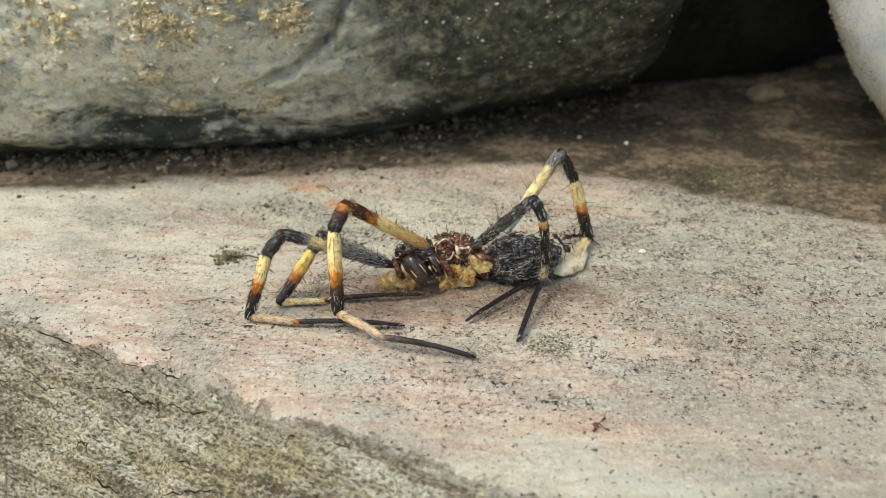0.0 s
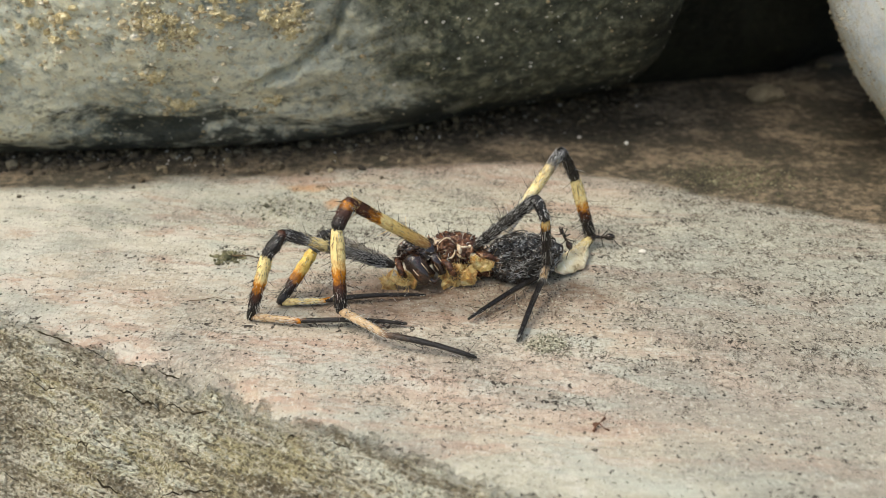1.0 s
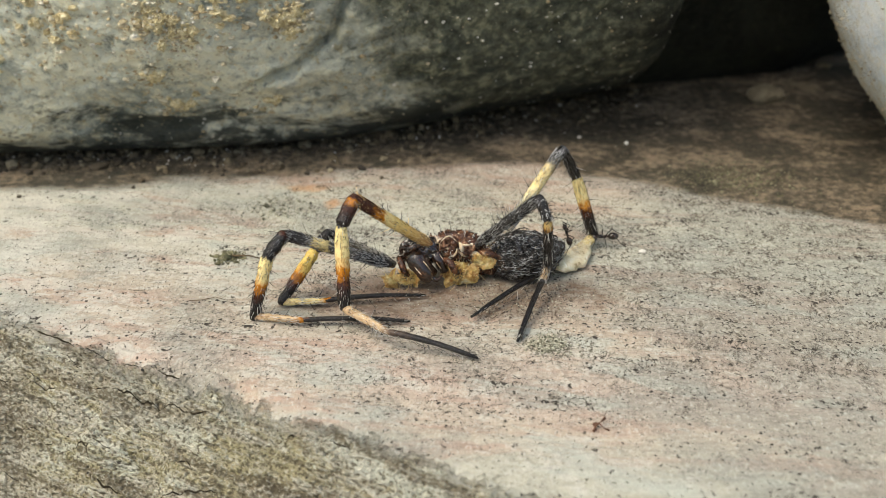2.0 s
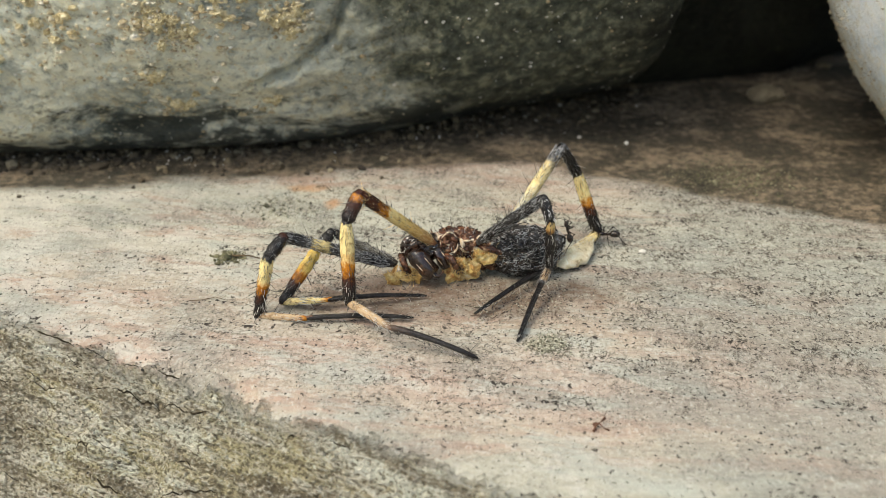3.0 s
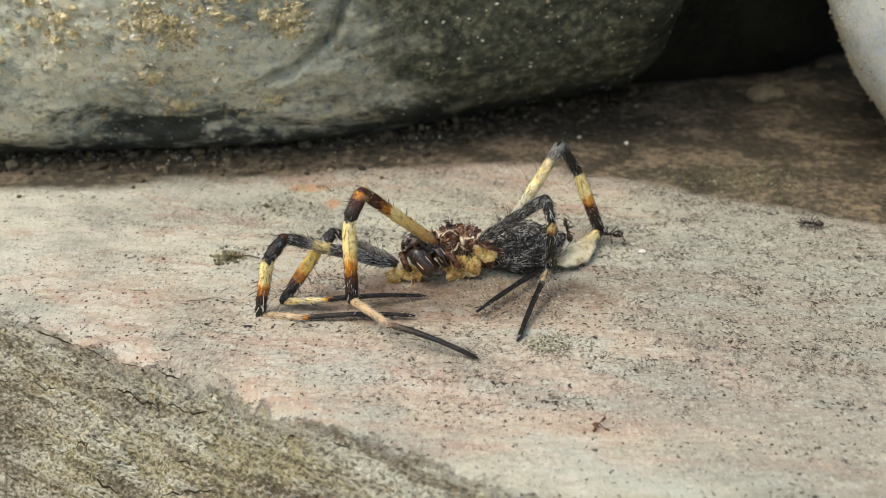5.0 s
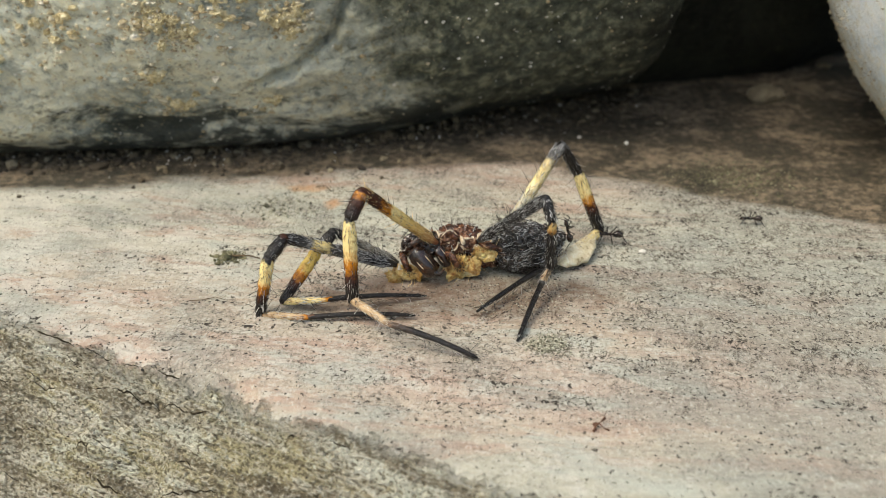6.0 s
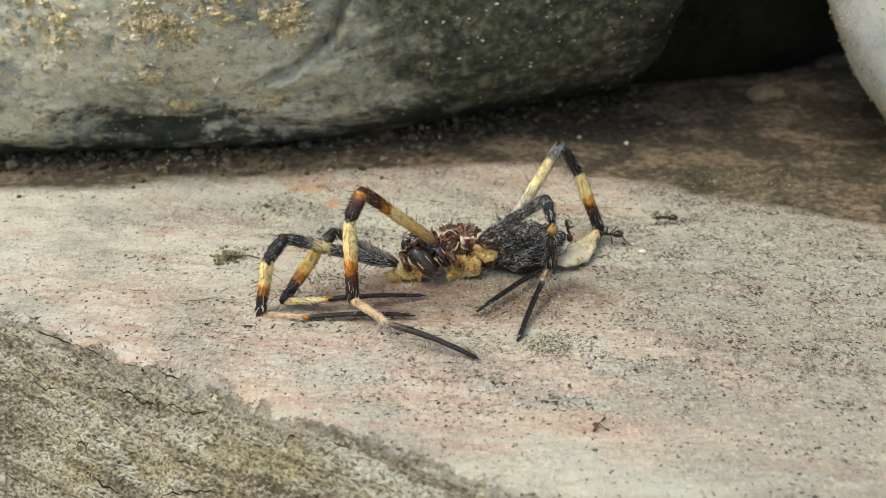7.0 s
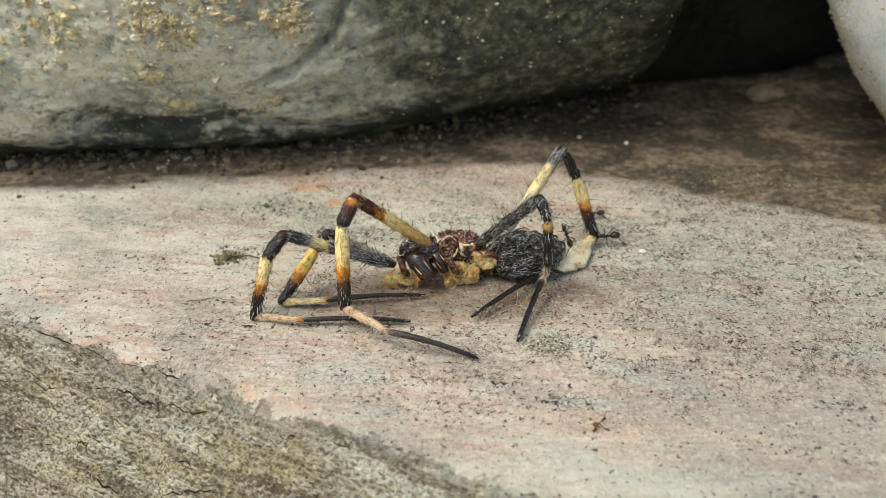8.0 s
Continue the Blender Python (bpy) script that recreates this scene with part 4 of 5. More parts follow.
def spider_body():
    rng = random.Random(5)
    g = geo()
    c = rel(5.25, -4.4, 1.55)
    add_blob(g, c, (2.35, 1.6, 1.6), 6, 0.30, 1.3, 2, 0, None, True)
    add_blob(g, rel(7.2, -3.7, 1.75), (0.95, 0.85, 0.75), 4, 0.3, 1.9, 4, 0, None, True)
    for _ in range(130):
        a, e = rng.uniform(0, 6.28), rng.uniform(-0.7, 1.2)
        v = Vector((math.cos(a) * math.cos(e) * 2.35, -abs(math.sin(a) * math.cos(e)) * 1.6, math.sin(e) * 1.5))
        t = Vector((rng.uniform(-1, 1), rng.uniform(-0.4, 0.4), rng.uniform(-1, 1))) * 0.4
        q = Vector(c) + v
        add_tube(g, [q - t, q + v.normalized() * 0.12, q + t], [0.04, 0.08, 0.03], 6, 0)
    threads(g, c, (2.42, 1.66, 1.66), 460, 0.42, 2, rng, 0.014)
    threads(g, c, (2.45, 1.7, 1.7), 130, 0.7, 1, rng, 0.035, 0.10)
    threads(g, rel(7.2, -3.7, 1.75), (1.0, 0.9, 0.8), 110, 0.4, 2, rng, 0.018)
    tufts(g, c, (2.4, 1.65, 1.65), 70, 0.4, 1, rng, 0.018)
    part("abdomen", g, [SHRIVELLED, HAIR, GREY_HAIR], spider, "shrivelled black wrinkled abdomen")

    g = geo()
    c = rel(0.6, -4.2, 2.2)
    add_blob(g, c, (1.95, 1.15, 0.95), 5, 0.4, 1.5, 7, 0, None, True)
    for k in range(46):
        x, y, z = rng.uniform(-1.1, 2.6), rng.uniform(-5.35, -4.0), rng.uniform(2.1, 3.1)
        z = min(z, 3.15 - 0.25 * abs(x - 0.2))
        lean, rise, size = rng.uniform(-1, 1), rng.uniform(0.1, 0.5), rng.uniform(0.25, 0.6)
        curl(g, [(x - lean * size, y + 0.1, z - rise), (x - lean * size * 0.3, y - 0.16, z - rise * 0.2), (x + lean * size * 0.4, y - 0.10, z + rise * 0.5), (x + lean * size, y + 0.2, z + rise * 0.55)],
             rng.uniform(0.07, 0.19), 3 if k % 3 == 1 else 0, rng.uniform(0.35, 0.9))
    for x, y, z, rx, rz in ((0.1, -5.35, 2.8, 0.6, 0.75), (1.35, -5.2, 2.5, 0.55, 0.45)):
        for start, sweep in ((0.4, 2.2), (2.9, 1.6), (4.9, 1.3)):
            torn = []
            for k in range(9):
                a = start + sweep * k / 8 + 0.2 * x
                w = 1 + 0.22 * noise.noise(Vector((a * 1.3, x * 3, z)))
                torn.append(rel(x + rx * w * math.cos(a), y - 0.06 + 0.14 * math.sin(2 * a + x), z + rz * w * math.sin(a)))
            add_tube(g, torn, [0.02 + 0.075 * math.sin(math.pi * k / 8) * (0.6 + 0.4 * rng.random()) for k in range(9)], 7, 3, True, 0.6)
        add_blob(g, rel(x, y + 0.12, z), (rx * 0.9, 0.16, rz * 0.9), 4, 0.32, 3.6, 3, 4, None, True)
    tufts(g, c, (2.0, 1.25, 1.05), 190, 0.6, 1, rng, 0.02)
    tufts(g, c, (2.0, 1.25, 1.05), 130, 0.55, 2, rng, 0.018)
    part("carapace", g, [CARAPACE, HAIR, PALE_HAIR, HUSK, RED_SKIN], spider, "torn red-brown carapace with curled edges")

    g = geo()
    c = rel(2.7, -4.5, 1.25)
    add_blob(g, c, (1.9, 0.8, 0.95), 4, 0.3, 1.8, 12, 0, None, True)
    tufts(g, c, (1.9, 0.85, 1.0), 130, 0.45, 1, rng, 0.018)
    part("pedicel", g, [CARAPACE, HAIR], spider, "dark shrunken waist of the carcass")

    g = geo()
    c = rel(-1.75, -5.0, 2.35)
    add_blob(g, c, (1.45, 0.9, 1.0), 5, 0.22, 1.6, 9, 0, None, True)
    curl(g, [(-2.9, -5.6, 2.3), (-2.5, -5.85, 2.9), (-1.9, -5.8, 3.2), (-1.3, -5.5, 3.15)], 0.24, 0, 0.6)
    tufts(g, c, (1.4, 0.9, 1.0), 90, 0.4, 1, rng, 0.016)
    tufts(g, c, (1.4, 0.9, 1.0), 70, 0.4, 2, rng, 0.018)
    head = part("head", g, [CHITIN, PALE_HAIR, HAIR], spider, "dark glossy head with pale hairs")
    for x, y, z, r in ((-2.05, -5.75, 3.20, 0.19), (-2.75, -5.6, 3.12, 0.15), (-2.6, -5.85, 2.75, 0.13), (-1.65, -5.85, 2.95, 0.12)):
        g = geo()
        add_blob(g, rel(x, y, z), (r, r, r), 3)
        part("eye", g, CHITIN, head)

    for top, mid, end, r in (((-2.45, -6.1, 2.65), (-1.75, -6.5, 1.95), (-1.0, -6.6, 1.0), 0.58), ((-0.9, -5.5, 2.5), (-0.5, -5.75, 1.9), (-0.1, -5.7, 1.2), 0.40)):
        g = geo()
        add_tube(g, [rel(*top), rel(*[0.75 * a + 0.25 * b for a, b in zip(top, mid)]), rel(*[0.4 * a + 0.6 * b for a, b in zip(top, mid)]), rel(*mid), rel(*[0.5 * a + 0.5 * b for a, b in zip(mid, end)]),
                     rel(*[0.15 * a + 0.85 * b for a, b in zip(mid, end)]), rel(*end)], [r * 0.5, r * 0.9, r * 1.08, r * 1.0, r * 1.02, r * 0.86, r * 0.4], 20)
        g["v"] = [tuple(Vector(q) + 0.22 * Vector((noise.noise(Vector(q) * 1.9), noise.noise(Vector(q) * 1.3 + Vector((9, 0, 0))), noise.noise(Vector(q) * 1.3 + Vector((0, 9, 0)))))) for q in g["v"]]
        add_tube(g, [rel(end[0] - 0.2, end[1], end[2] + 0.2), rel(end[0] + 0.3, end[1], end[2] - 0.1), rel(end[0] + 0.7, end[1] + 0.1, end[2] + 0.25)], [0.24, 0.15, 0.03], 8)
        for nx, ny, nz, f0, f1 in ((0.62, -0.60, 0.50, 0.15, 0.75), (-0.25, -0.95, -0.15, 0.3, 0.95), (0.35, -0.93, 0.1, 0.75, 1.0)):
            ridge = []
            for k in range(6):
                f = f0 + (f1 - f0) * k / 5
                axis_at = [np.interp(f, [0, 0.5, 1], [a, m_, b]) for a, m_, b in zip(top, mid, end)]
                w = r * np.interp(f, [0, 0.15, 0.4, 0.7, 1], [0.5, 0.92, 1.06, 1.0, 0.5])
                q = rel(*axis_at)
                ridge.append((q[0] + nx * w, q[1] + ny * w, q[2] + nz * w))
            add_tube(g, ridge, [0.01, 0.025, 0.035, 0.03, 0.02, 0.01], 6, 1)
        for _ in range(16):
            f = rng.random()
            q = Vector(rel(*[(1 - f) * a + f * b for a, b in zip(mid, end)]))
            d = Vector((rng.uniform(-0.6, 1), -0.8, rng.uniform(-1, 0.3))).normalized()
            add_hair(g, q + d * r * 0.8, q + d * (r * 0.8 + 0.35), 0.016, 2)
        part("chelicera", g, [CHITIN, HUSK, HAIR], spider, "glossy dark brown fang base")

    for cx, cy, cz, rx, ry, rz, sd in ((-2.95, -5.7, 0.62, 1.2, 0.6, 0.36, 3), (1.05, -5.5, 0.9, 0.95, 0.45, 0.75, 5), (2.75, -5.2, 1.7, 0.75, 0.4, 0.42, 8)):
        g = geo()
        c = rel(cx, cy, cz)
        add_blob(g, c, (rx * 0.5, ry * 0.4, rz * 0.45), 5, 0.28, 1.8, sd, 0, None, True)
        for _ in range(11):
            x, z = cx + rng.uniform(-1, 1) * rx * 0.8, cz + rng.uniform(-0.5, 0.5) * rz
            add_rag(g, rel(x, cy - ry * rng.uniform(0.1, 0.8), max(z, 0.3)), rng.uniform(0.4, 0.85), rng.uniform(0.35, 0.8) * min(1.0, rz * 1.4), rng.uniform(0, 50), Euler((rng.uniform(-.7, .7), rng.uniform(-1.2, 1.2), rng.uniform(-.6, .6))).to_matrix())
        tufts(g, c, (rx * 0.9, ry * 0.9, rz * 0.9), 90, 0.7, 1, rng, 0.013, 0.9)
        part("membrane", g, [MEMBRANE, GOLD_HAIR], spider, "torn amber membrane with golden hairs")

    for pts in (((-0.2, -5.8, 2.1), (0.25, -6.2, 2.0), (0.5, -6.25, 1.4), (0.75, -6.1, 1.1)), ((-3.3, -5.3, 2.0), (-3.1, -5.9, 1.9), (-2.9, -6.1, 1.3), (-2.6, -6.1, 1.0)), ((2.2, -5.2, 2.3), (2.8, -5.5, 2.35), (3.5, -5.4, 2.0), (3.9, -5.2, 1.6))):
        g = geo()
        add_tube(g, [rel(*q) for q in pts], [0.18, 0.25, 0.22, 0.12], 10)
        for q in pts:
            tufts(g, rel(*q), (0.22, 0.22, 0.22), 22, 0.4, 1, rng, 0.016)
        part("palp", g, [CARAPACE, HAIR], spider)


spider_body()


# ---- ants ----
ANT_LEGS = []


def shrink(g, k):
    g["v"] = [(v[0] * k, v[1] * k, v[2] * k) for v in g["v"]]
    return g


def ant(label, k_size=0.74):
    """A small black ant, head towards +X, standing on z = 0."""
    root = new("ant")
    tagged(root, label, "ant", "ants at the carcass")
    z = 0.42
    for name, at, r in (("head", (0.78, 0, z + 0.05), (0.30, 0.25, 0.22)), ("gaster", (-0.85, 0, z + 0.08), (0.48, 0.33, 0.32))):
        g = geo()
        add_blob(g, at, r, 3, 0.03, 3, 1)
        if name == "head":
            for sy in (-1, 1):
                add_tube(g, [(1.0, 0.1 * sy, z), (1.15, 0.08 * sy, z - 0.04), (1.22, 0.0, z - 0.06)], [0.05, 0.04, 0.01], 5)
        part(name, shrink(g, k_size), ANT_SKIN, root)
    g = geo()
    add_tube(g, [(0.56, 0, z + 0.02), (0.42, 0, z + 0.08), (0.25, 0, z + 0.10), (0.05, 0, z + 0.03), (-0.12, 0, z + 0.05), (-0.3, 0, z)], [0.07, 0.16, 0.18, 0.13, 0.14, 0.06], 9)
    part("thorax", shrink(g, k_size), ANT_SKIN, root)
    g = geo()
    add_tube(g, [(-0.26, 0, z), (-0.33, 0, z + 0.12), (-0.42, 0, z), (-0.5, 0, z + 0.04)], [0.05, 0.10, 0.06, 0.06], 7)
    part("petiole", shrink(g, k_size), ANT_SKIN, root)
    for sy in (-1, 1):
        g = geo()
        add_tube(g, [(0.95, 0.12 * sy, z + 0.12), (1.10, 0.34 * sy, z + 0.42), (1.25, 0.40 * sy, z + 0.40), (1.50, 0.42 * sy, z + 0.12)], [0.03, 0.028, 0.03, 0.035], 5)
        part("antenna", shrink(g, k_size), ANT_SKIN, root)
    legs = []
    for k, (x, reach, fwd) in enumerate(((0.32, 0.95, 0.75), (0.1, 1.2, -0.2), (-0.1, 1.2, -1.6))):
        for sy in (-1, 1):
            g = geo()
            add_tube(g, [(0, 0, 0), (fwd * 0.45, reach * 0.45 * sy, 0.48), (fwd * 0.75, reach * 0.8 * sy, -0.08), (fwd * 1.05, reach * 1.0 * sy, -z + 0.02)],
                     [0.05, 0.055, 0.04, 0.02], 5)
            leg = part("leg", shrink(g, k_size), ANT_SKIN, root)
            leg.matrix_basis = mpose(x * k_size, 0.08 * sy * k_size, z * k_size)
            legs.append((leg, x * k_size, sy, k, k_size))
    ANT_LEGS.append((root, legs))
    return root


ant_puller = ant("small black ant biting and pulling a spider leg", 0.84)
ant_rear = ant("small black ant climbing on the shrivelled abdomen", 0.7)
ant_top = ant("small black ant clambering over the carapace", 0.68)
ant_walker = ant("small dark ant walking across the bare stone", 0.72)

# ---- loose matter on the stone ----
def scatter(name, spots, mat, seed, label, category, sub=1, flat=0.7, swing=6.28):
    """Many small irregular grains in one mesh; spots are (x, y, z, size)."""
    rng = np.random.default_rng(seed)
    vs, fs = unit_sphere(sub)
    vs, fs = np.array([tuple(v) for v in vs]), np.array(fs)
    spots = np.array(spots)
    n, k = len(spots), len(vs)
    shape = rng.uniform(0.6, 1.25, (n, 1, 3)) * np.array([1.15 if swing > 6 else 1.5, 1.0, flat])
    jag = 1 + rng.uniform(-0.32, 0.32, (n, k, 1))
    ang = rng.uniform(0, swing, n) - (swing / 2 if swing < 6 else 0)
    p = vs[None] * shape * jag * spots[:, None, 3:4]
    c, s = np.cos(ang)[:, None], np.sin(ang)[:, None]
    p = np.stack([p[..., 0] * c - p[..., 1] * s, p[..., 0] * s + p[..., 1] * c, p[..., 2]], -1) + spots[:, None, :3]
    f = fs[None] + (np.arange(n) * k)[:, None, None]
    me = bpy.data.meshes.new(name)
    me.from_pydata((p.reshape(-1, 3) * MM).tolist(), [], f.reshape(-1, 3).tolist())
    me.materials.append(mat)
    me.update()
    return tagged(new(name, me), label, category, kind="stuff")


def on_ledge(x, y, size, sink=0.3):
    z = ledge_height(np.array(x), np.array(y))
    return np.stack([x, y, z + size * (0.7 - sink), size], -1)


rng = np.random.default_rng(11)
line = np.array(BOULDER_LINE)
# soil and grit along the foot of the boulder
x = rng.uniform(-45, 55, 4200)
foot = np.interp(x, line[:, 0], line[:, 1])
y = foot - 1.0 - np.abs(rng.normal(0, 1, 4200)) * np.interp(x, [-45, 0, 20, 55], [3.0, 4.2, 10, 17])
scatter("soil", on_ledge(x, y, rng.gamma(1.6, 0.085, 4200).clip(0.05, 0.6)), SOIL, 1, "dark soil crumbs and grit along the boulder's foot", "soil")
# black lichen crumbs on the top of the ledge
x, y = rng.uniform(-32, 36, 9000), rng.uniform(-23, 8, 9000)
keep = fbm(x * 0.12, y * 0.9, 4, 61, 0.7) > 0.25
x, y = x[keep], y[keep]
scatter("lichen_flecks", on_ledge(x, y, rng.gamma(1.3, 0.026, len(x)).clip(0.018, 0.075), 0.45), CRUMB, 2, "tiny black lichen flecks on pale stone", "lichen", 1, 0.5, 0.9)


# dark crumbs and dirt shed under the carcass
x, y = rng.normal(5.6, 2.6, 1300), rng.normal(-6.9, 1.2, 1300)
scatter("dark_crumbs", on_ledge(x, y, rng.gamma(2.0, 0.013, 1300).clip(0.012, 0.06), 0.35), CRUMB, 5, "dark crumbs shed on the stone under the carcass", "crumbs")
x, y = rng.normal(4.5, 4.5, 900), rng.normal(-7.5, 1.8, 900)
scatter("dark_crumbs", on_ledge(x, y, rng.gamma(2.0, 0.016, 900).clip(0.012, 0.06), 0.35), LICHEN, 6, "grey grit strewn on the stained stone", "crumbs")


def boulder_spot(x, z):
    """A place on the boulder's front face at the height z."""
    i = np.clip(np.searchsorted(FACE["u"], x), 0, len(FACE["u"]) - 1)
    k = np.argmin(np.abs(FACE["z"][i] - z[:, None]), axis=1)
    return FACE["y"][i, k]


# sand stuck to the boulder, some in clusters
bx, bz = list(rng.uniform(-45, 30, 1500)), list(rng.uniform(1.5, 22, 1500))
for cx, cz, n, spread in ((-22.6, 14.0, 260, 1.4), (-12.0, 13.6, 260, 1.0), (-23.5, 9.3, 90, 0.8), (-22.8, 6.0, 90, 0.8), (-16.0, 6.2, 60, 1.0), (-30, 14, 220, 2.6), (-6.7, 8, 40, 1.2), (-20.5, 12.6, 110, 0.8), (-17, 14.8, 200, 2.0), (-20, 10, 120, 2.5)):
    bx += list(rng.normal(cx, spread, n))
    bz += list(rng.normal(cz, spread * 0.8, n))
bx, bz = np.array(bx), np.array(bz).clip(1.0, 30)
size = rng.gamma(1.8, 0.062, len(bx)).clip(0.05, 0.36)
size[:1500] *= 0.55
scatter("sand_grains", np.stack([bx, boulder_spot(bx, bz), bz, size], -1), SAND, 3, "ochre sand grains stuck to the boulder", "sand")


# coarse crusts of caked sand on the boulder
lump_x, lump_z = [], []
for cx, cz, n, spread in ((-22.4, 14.6, 26, 0.75), (-20.3, 12.8, 18, 0.6), (-12.0, 14.2, 26, 0.6), (-12.0, 12.6, 10, 0.4), (-22.6, 9.6, 9, 0.45), (-21.6, 6.6, 10, 0.6), (-30.5, 14.5, 16, 1.3), (-17.5, 15.2, 14, 0.9), (-34.5, 11.0, 8, 1.0), (-14.5, 6.5, 5, 0.4)):
    lump_x += list(rng.normal(cx, spread, n))
    lump_z += list(rng.normal(cz, spread * 0.8, n))
lump_x, lump_z = np.array(lump_x), np.array(lump_z).clip(1.5, 24)
scatter("sand_crust", np.stack([lump_x, boulder_spot(lump_x, lump_z) + 0.1, lump_z, rng.uniform(0.22, 0.48, len(lump_x))], -1), CRUST, 7, "caked ochre sand crust on the boulder", "sand", 3, 0.9)


a, e = rng.uniform(2.6, 4.0, 500), rng.normal(-0.35, 0.35, 500)
scatter("sand_grains", np.stack([60.1 + 28.2 * np.cos(a) * np.cos(e), 15 + 30.2 * np.sin(a) * np.cos(e), 22 + 27.2 * np.sin(e), rng.gamma(1.6, 0.035, 500).clip(0.03, 0.12)], -1), SAND, 4, "ochre dust and grains on the pale boulder", "sand")


def clump(name, x, y, spread, n, size, mat, label, category, seed):
    r = np.random.default_rng(seed)
    px, py = r.normal(x, spread, n), r.normal(y, spread * 0.8, n)
    return scatter(name, on_ledge(px, py, r.gamma(3, size / 3, n), 0.0), mat, seed, label, category, 1, 0.9)


clump("lichen_tuft", 6.4, -12.7, 0.62, 1500, 0.036, LICHEN, "small grey-green lichen tuft on the stone", "lichen", 21)
clump("moss_tuft", -15.5, -1.6, 0.5, 300, 0.08, MOSS, "small dark moss tuft on the stone", "moss", 22)
clump("lichen_patch", -12.9, 7.0, 1.5, 420, 0.05, LICHEN, "thin grey-green lichen on the pale stone", "lichen", 23)


def stalk(points, r, label):
    g = geo()
    pts = [(x, y, float(ledge_height(np.array([x]), np.array([y]))[0]) + h) for x, y, h in points]
    add_tube(g, pts, [r * (1 - 0.5 * i / (len(pts) - 1)) for i in range(len(pts))], 7)
    return tagged(part("plant_stalk", g, TWIG), label, "stalk")


TWIG = speckled("dry_brown_twig", [(0.3, (0.05, 0.035, 0.02)), (0.7, (0.16, 0.11, 0.06))], 3.0, 0.8, 0.3, 0.05)
stalk([(-15.2, -1.5, 0.15), (-14.6, -1.7, 0.3), (-13.9, -1.5, 0.2), (-13.2, -1.7, 0.1)], 0.09, "short dry moss stalk lying on the stone")
stalk([(-10.6, 10.9, 0.1), (-9.8, 10.4, 0.35), (-9.2, 9.8, 0.1)], 0.06, "thin dark plant fibre on the pale stone")
stalk([(-17.0, -7.2, 0.06), (-16.2, -7.4, 0.12), (-15.3, -7.0, 0.10), (-14.6, -7.2, 0.05)], 0.035, "thin dark plant fibre on the pale stone")
SCRAP = grain_material("rust_brown_scrap", [(0.0, (0.07, 0.03, 0.018)), (1.0, (0.20, 0.09, 0.05))], 0.8)
clump("moss_patch", 24.5, 12.8, 2.8, 1800, 0.045, MOSS, "thin olive moss on the damp soil edge", "moss", 25)


def plant_scrap():
    """A dry curled shred of bark: a few twisted strips lying across each other."""
    g = geo()
    ground = float(ledge_height(np.array([8.5]), np.array([-20.7]))[0])
    for points, r in ((((8.15, -21.05, 0.05), (8.3, -20.8, 0.25), (8.5, -20.65, 0.30), (8.85, -20.35, 0.45)), 0.15), (((8.2, -20.5, 0.1), (8.5, -20.65, 0.30), (8.7, -20.9, 0.2), (9.0, -20.95, 0.05)), 0.11),
                      (((8.3, -20.95, 0.05), (8.2, -20.6, 0.2), (8.35, -20.3, 0.1)), 0.08), (((8.75, -20.45, 0.35), (8.9, -20.1, 0.65), (9.05, -19.95, 0.6)), 0.06)):
        add_tube(g, [(x, y, ground + z) for x, y, z in points], [r * (0.6 + 0.4 * math.sin(2.2 * i + 1)) for i in range(len(points))], 7, 0, True, 0.5)
    return tagged(part("plant_scrap", g, SCRAP), "small rust-brown curled plant scrap on the stone", "scrap")


plant_scrap()


def pebble(x, y, r, mat, label, seed):
    g = geo()
    add_blob(g, (0, 0, 0), (r * 1.25, r, r * 0.65), 4, r * 0.35, 1.1 / r, seed)
    ob = part("pebble", g, mat)
    ob.matrix_basis = mpose(x, y, float(ledge_height(np.array([x]), np.array([y]))[0]) + r * 0.3)
    return tagged(ob, label, "pebble")


PEBBLE = speckled("buff_pebble", [(0.3, (0.12, 0.098, 0.066)), (0.7, (0.26, 0.22, 0.15))], 0.8, 0.8, 0.3, 0.1)
QUARTZ = speckled("white_quartz", [(0.3, (0.6, 0.57, 0.5)), (0.7, (0.78, 0.76, 0.7))], 1.5, 0.4, 0.5, 0.05)
# pale grains that catch the light on the boulder and in the soil
gx, gz = rng.uniform(-42, 26, 420), rng.uniform(1.5, 22, 420)
scatter("quartz_grains", np.stack([gx, boulder_spot(gx, gz), gz, rng.gamma(2.0, 0.035, 420).clip(0.04, 0.16)], -1), QUARTZ, 31, "white quartz grains stuck to the boulder", "sand")
gx = rng.uniform(-40, 46, 420)
gy = np.interp(gx, line[:, 0], line[:, 1]) - 0.6 - np.abs(rng.normal(0, 1, 420)) * np.interp(gx, [-45, 0, 20, 55], [2.2, 3.5, 10, 18])
scatter("quartz_grains", on_ledge(gx, gy, rng.gamma(1.6, 0.045, 420).clip(0.04, 0.22), 0.1), QUARTZ, 32, "pale grains lying in the dark soil", "sand")
pebble(33.7, 33, 1.5, PEBBLE, "buff pebble half sunk in dark soil", 3)
for i, (x, y, r) in enumerate(((-18.6, 19.3, 0.42), (-12.8, 20.4, 0.50), (-15.9, 18.6, 0.32), (-22.6, 19.0, 0.36), (-8.7, 19.6, 0.30), (44.0, 45.0, 0.7), (38.5, 44.0, 0.6), (21.3, 26.6, 0.3))):
    pebble(x, y, r, PEBBLE, "small buff pebble in dark soil", 40 + i)
pebble(14.6, -0.5, 0.2, QUARTZ, "single white quartz grain on the stone", 5)


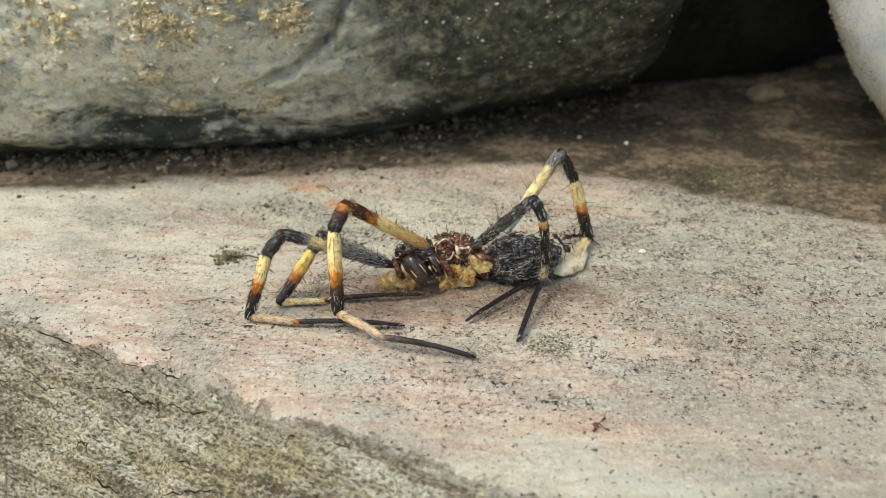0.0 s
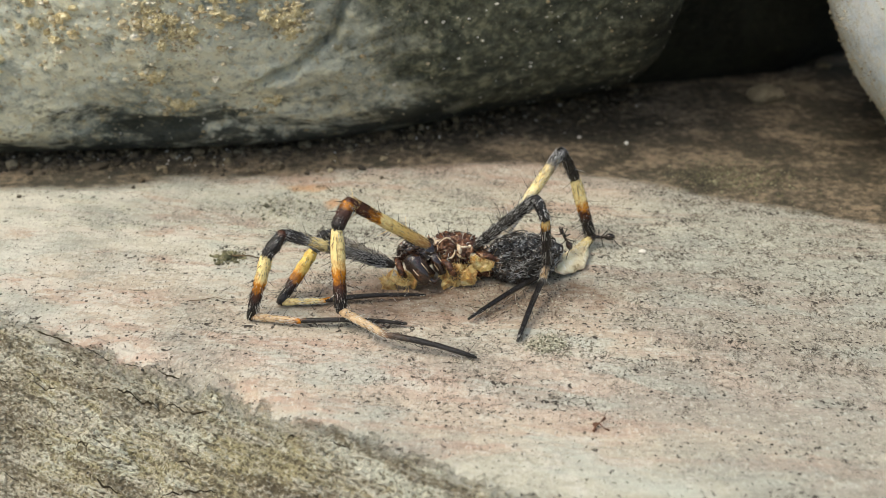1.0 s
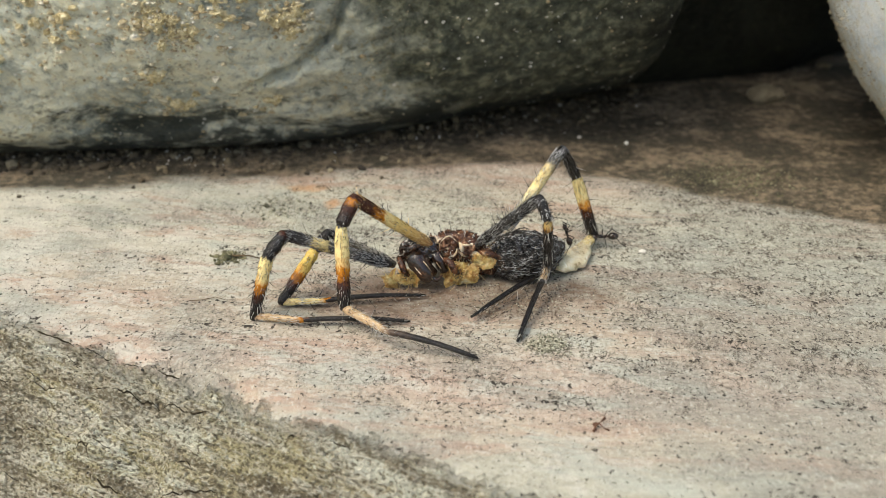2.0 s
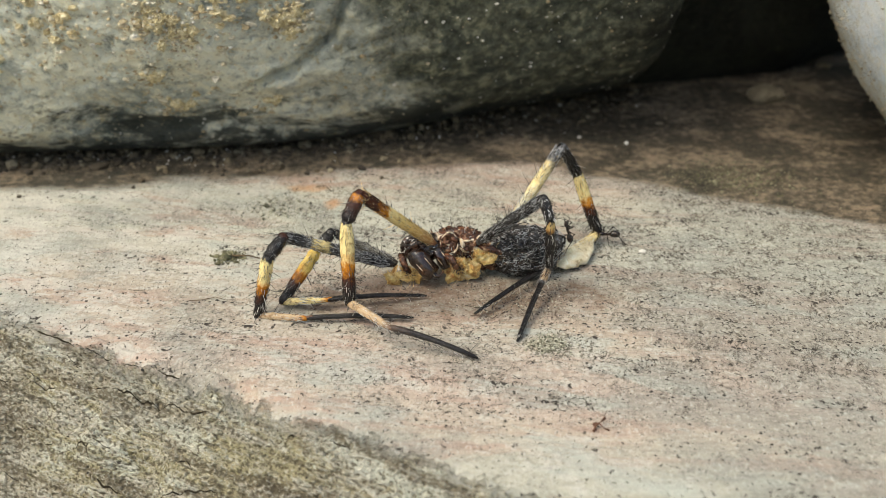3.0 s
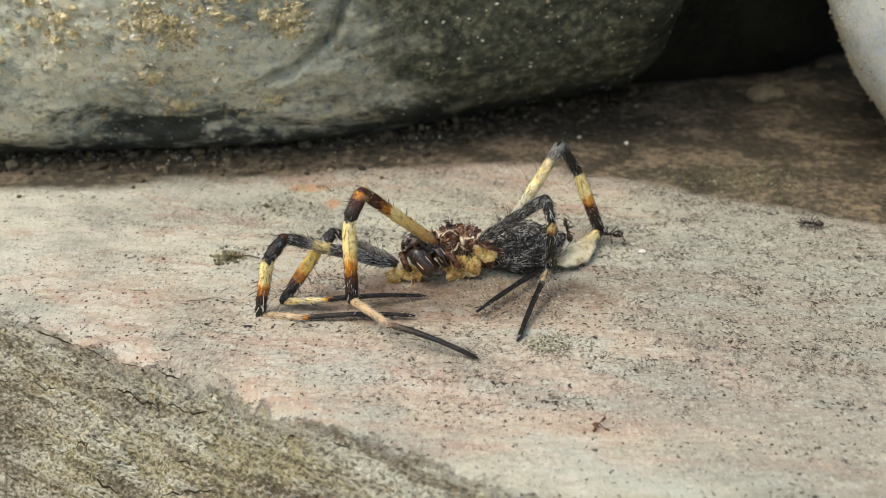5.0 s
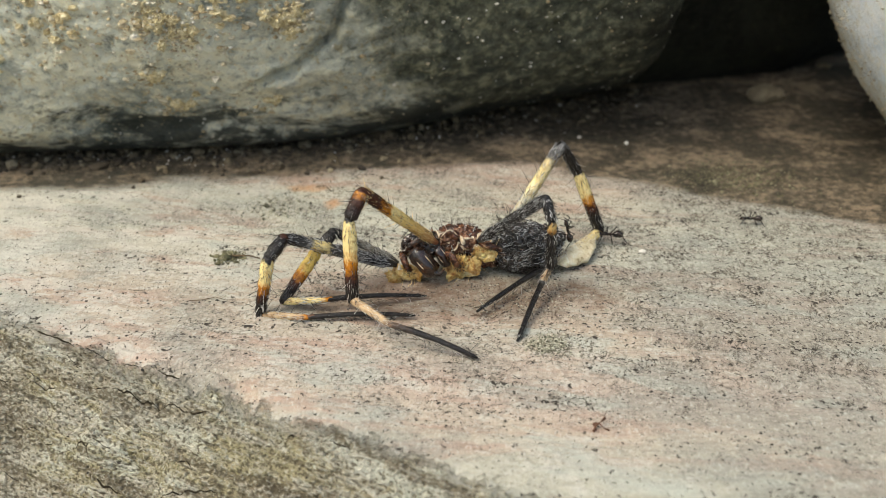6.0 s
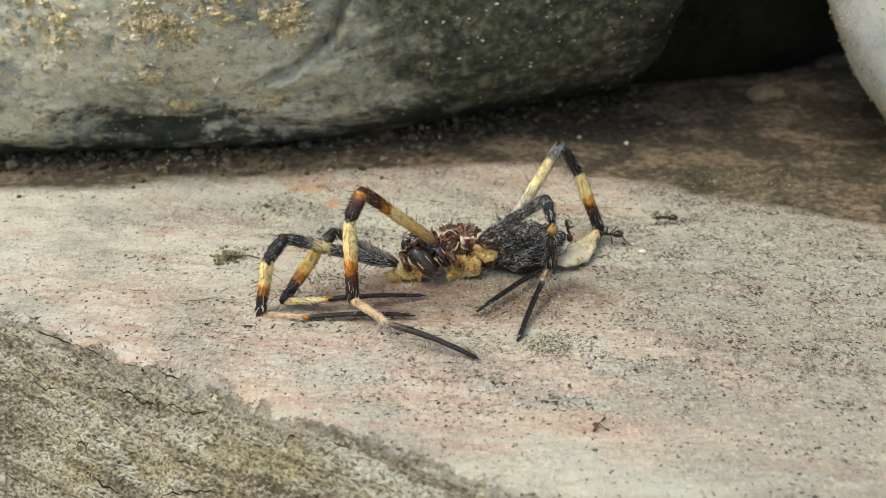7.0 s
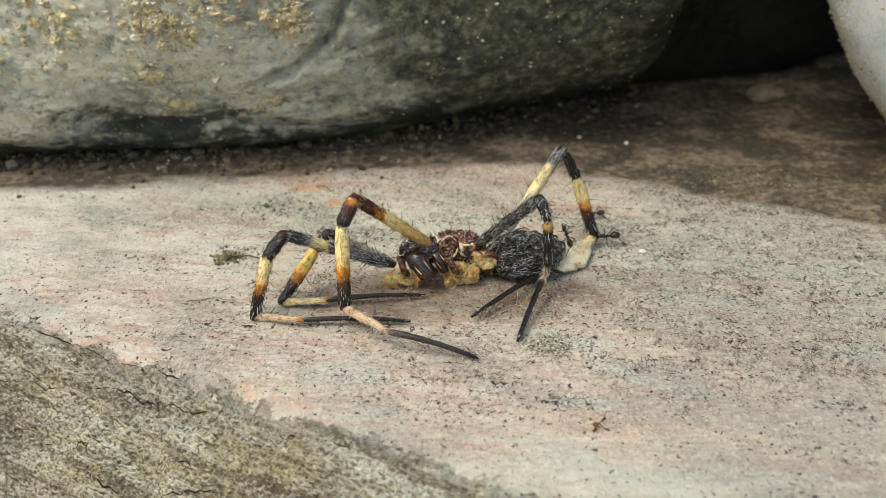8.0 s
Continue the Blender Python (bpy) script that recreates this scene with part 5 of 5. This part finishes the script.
def motions():
    # how far the carcass has been dragged: 0 before, 1 under way, 2 pulled
    drag = [(0.0, 0.0), (0.5, 0.0), (0.7, 0.12), (1.0, 0.42), (1.5, 0.7), (1.7, 0.8), (2.3, 1.14), (2.8, 1.48), (3.0, 1.62), (3.5, 1.82), (4.0, 1.92), (4.5, 1.93), (4.7, 1.935), (5.3, 1.95), (5.8, 1.96),
            (6.5, 2.0), (7.0, 2.0), (7.2, 1.86), (7.3, 1.62), (7.4, 1.44), (7.5, 1.28), (7.6, 1.15), (8.0, 1.0)]
    walk(spider, [(t, body_pose(p)) for t, p in drag])
    for obs, P in LEGS:
        rows = [[] for _ in obs]
        for t, p in drag:
            a, b, f = between(P, p)
            joints = [u.lerp(v, f) for u, v in zip(a, b)]
            base = None
            for i in range(5):
                way = joints[i + 1] - joints[i]
                m = Matrix.Translation(joints[i] * MM) @ way.to_track_quat("X", "Z").to_matrix().to_4x4()
                if i == 0:
                    base = m
                    rows[i].append((t, body_pose(p).inverted() @ m))
                else:
                    rows[i].append((t, base.inverted() @ m))
        for ob, r in zip(obs, rows):
            walk(ob, r)
    walk(ant_puller, [(0.0, mpose(9.90, 0.85, 0.25, 0, 0, 192)), (0.3, mpose(10.50, 0.65, 0.35, 0, 0, 188)), (0.5, mpose(11.20, 0.45, 0.4, 0, 0, 184)), (0.9, mpose(11.50, 0.25, 0.45, 0, 0, 182)),
                      (1.5, mpose(11.80, 0.15, 0.5, 0, 12, 176)), (1.7, mpose(11.80, 0.15, 0.5, 0, 6, 178)), (2.8, mpose(11.90, 0.65, 0.5, 0, 0, 182)), (3.5, mpose(12.10, 0.65, 0.5, 0, -4, 184)),
                      (7.0, mpose(12.20, 0.65, 0.5, 0, -4, 184)), (7.5, mpose(12.10, 0.55, 0.45, 0, 2, 180)), (8.0, mpose(12.00, 0.45, 0.45, 0, 6, 178))])
    walk(ant_rear, [(0.0, mpose(8.10, -2.65, 1.75, 0, -40, 150)), (1.0, mpose(8.30, -2.55, 2.1, 0, -60, 160)), (1.5, mpose(8.35, -2.45, 2.25, 0, -66, 162)), (3.0, mpose(8.45, -2.35, 2.65, 0, -74, 165)),
                    (3.8, mpose(8.40, -2.35, 2.7, 0, -70, 160)), (7.0, mpose(8.45, -2.35, 2.7, 0, -76, 165)), (8.0, mpose(8.40, -2.45, 2.3, 0, -66, 160))])
    walk(ant_top, [(0.0, mpose(0.6, -1.4, 0.3, 0, 0, 170)), (3.0, mpose(0.6, -1.6, 0.5, 0, -30, 175)), (3.5, mpose(0.3, -2.5, 2.3, 0, -55, 180)), (3.7, mpose(0.0, -3.0, 3.0, 0, -35, 182)), (3.9, mpose(-0.2, -3.3, 3.55, 0, -8, 182)),
                   (4.1, mpose(-0.3, -3.4, 3.68, 0, 4, 180)), (4.4, mpose(0.25, -3.4, 3.65, 0, -8, 178)), (4.7, mpose(0.25, -3.4, 3.55, 0, -28, 178)), (5.1, mpose(0.6, -2.6, 2.6, 0, -50, 178)),
                   (5.5, mpose(0.9, -1.8, 1.4, 0, -30, 176)), (5.8, mpose(1.0, -1.4, 0.5, 0, 0, 172)), (8.0, mpose(1.4, -0.4, 0.2, 0, 0, 160))])
    path = [(0.0, 44.0, 2.1), (2.6, 42.0, 2.3), (3.6, 35.2, 2.7), (4.2, 31.8, 3.0), (4.5, 30.3, 3.1), (4.7, 29.4, 3.2), (5.3, 27.1, 3.7), (5.8, 25.0, 4.2), (6.0, 23.8, 4.2), (6.3, 22.3, 4.2), (6.6, 20.6, 4.6), (6.9, 18.3, 4.4),
            (7.2, 15.2, 4.3), (7.4, 14.1, 5.1), (7.6, 13.6, 5.2), (7.8, 12.3, 5.2), (8.0, 11.7, 5.2)]
    rows = []
    for i, (t, x, y) in enumerate(path):
        a, b = path[max(i - 1, 0)], path[min(i + 1, len(path) - 1)]
        rows.append((t, mpose(x, y, 0.1, 0, 0, math.degrees(math.atan2(b[2] - a[2], b[1] - a[1])))))
    walk(ant_walker, rows)
    for root, legs in ANT_LEGS:
        if root == ant_walker:
            for leg, x, sy, k, size in legs:
                lead = 1 if (k + (sy > 0)) % 2 else -1
                walk(leg, [(i * 0.1, mpose(x, 0.08 * sy * size, 0.42 * size, 0, 0, 16 * lead * (1 if i % 2 else -1) if 26 <= i < 78 else 0)) for i in range(81)])


motions()
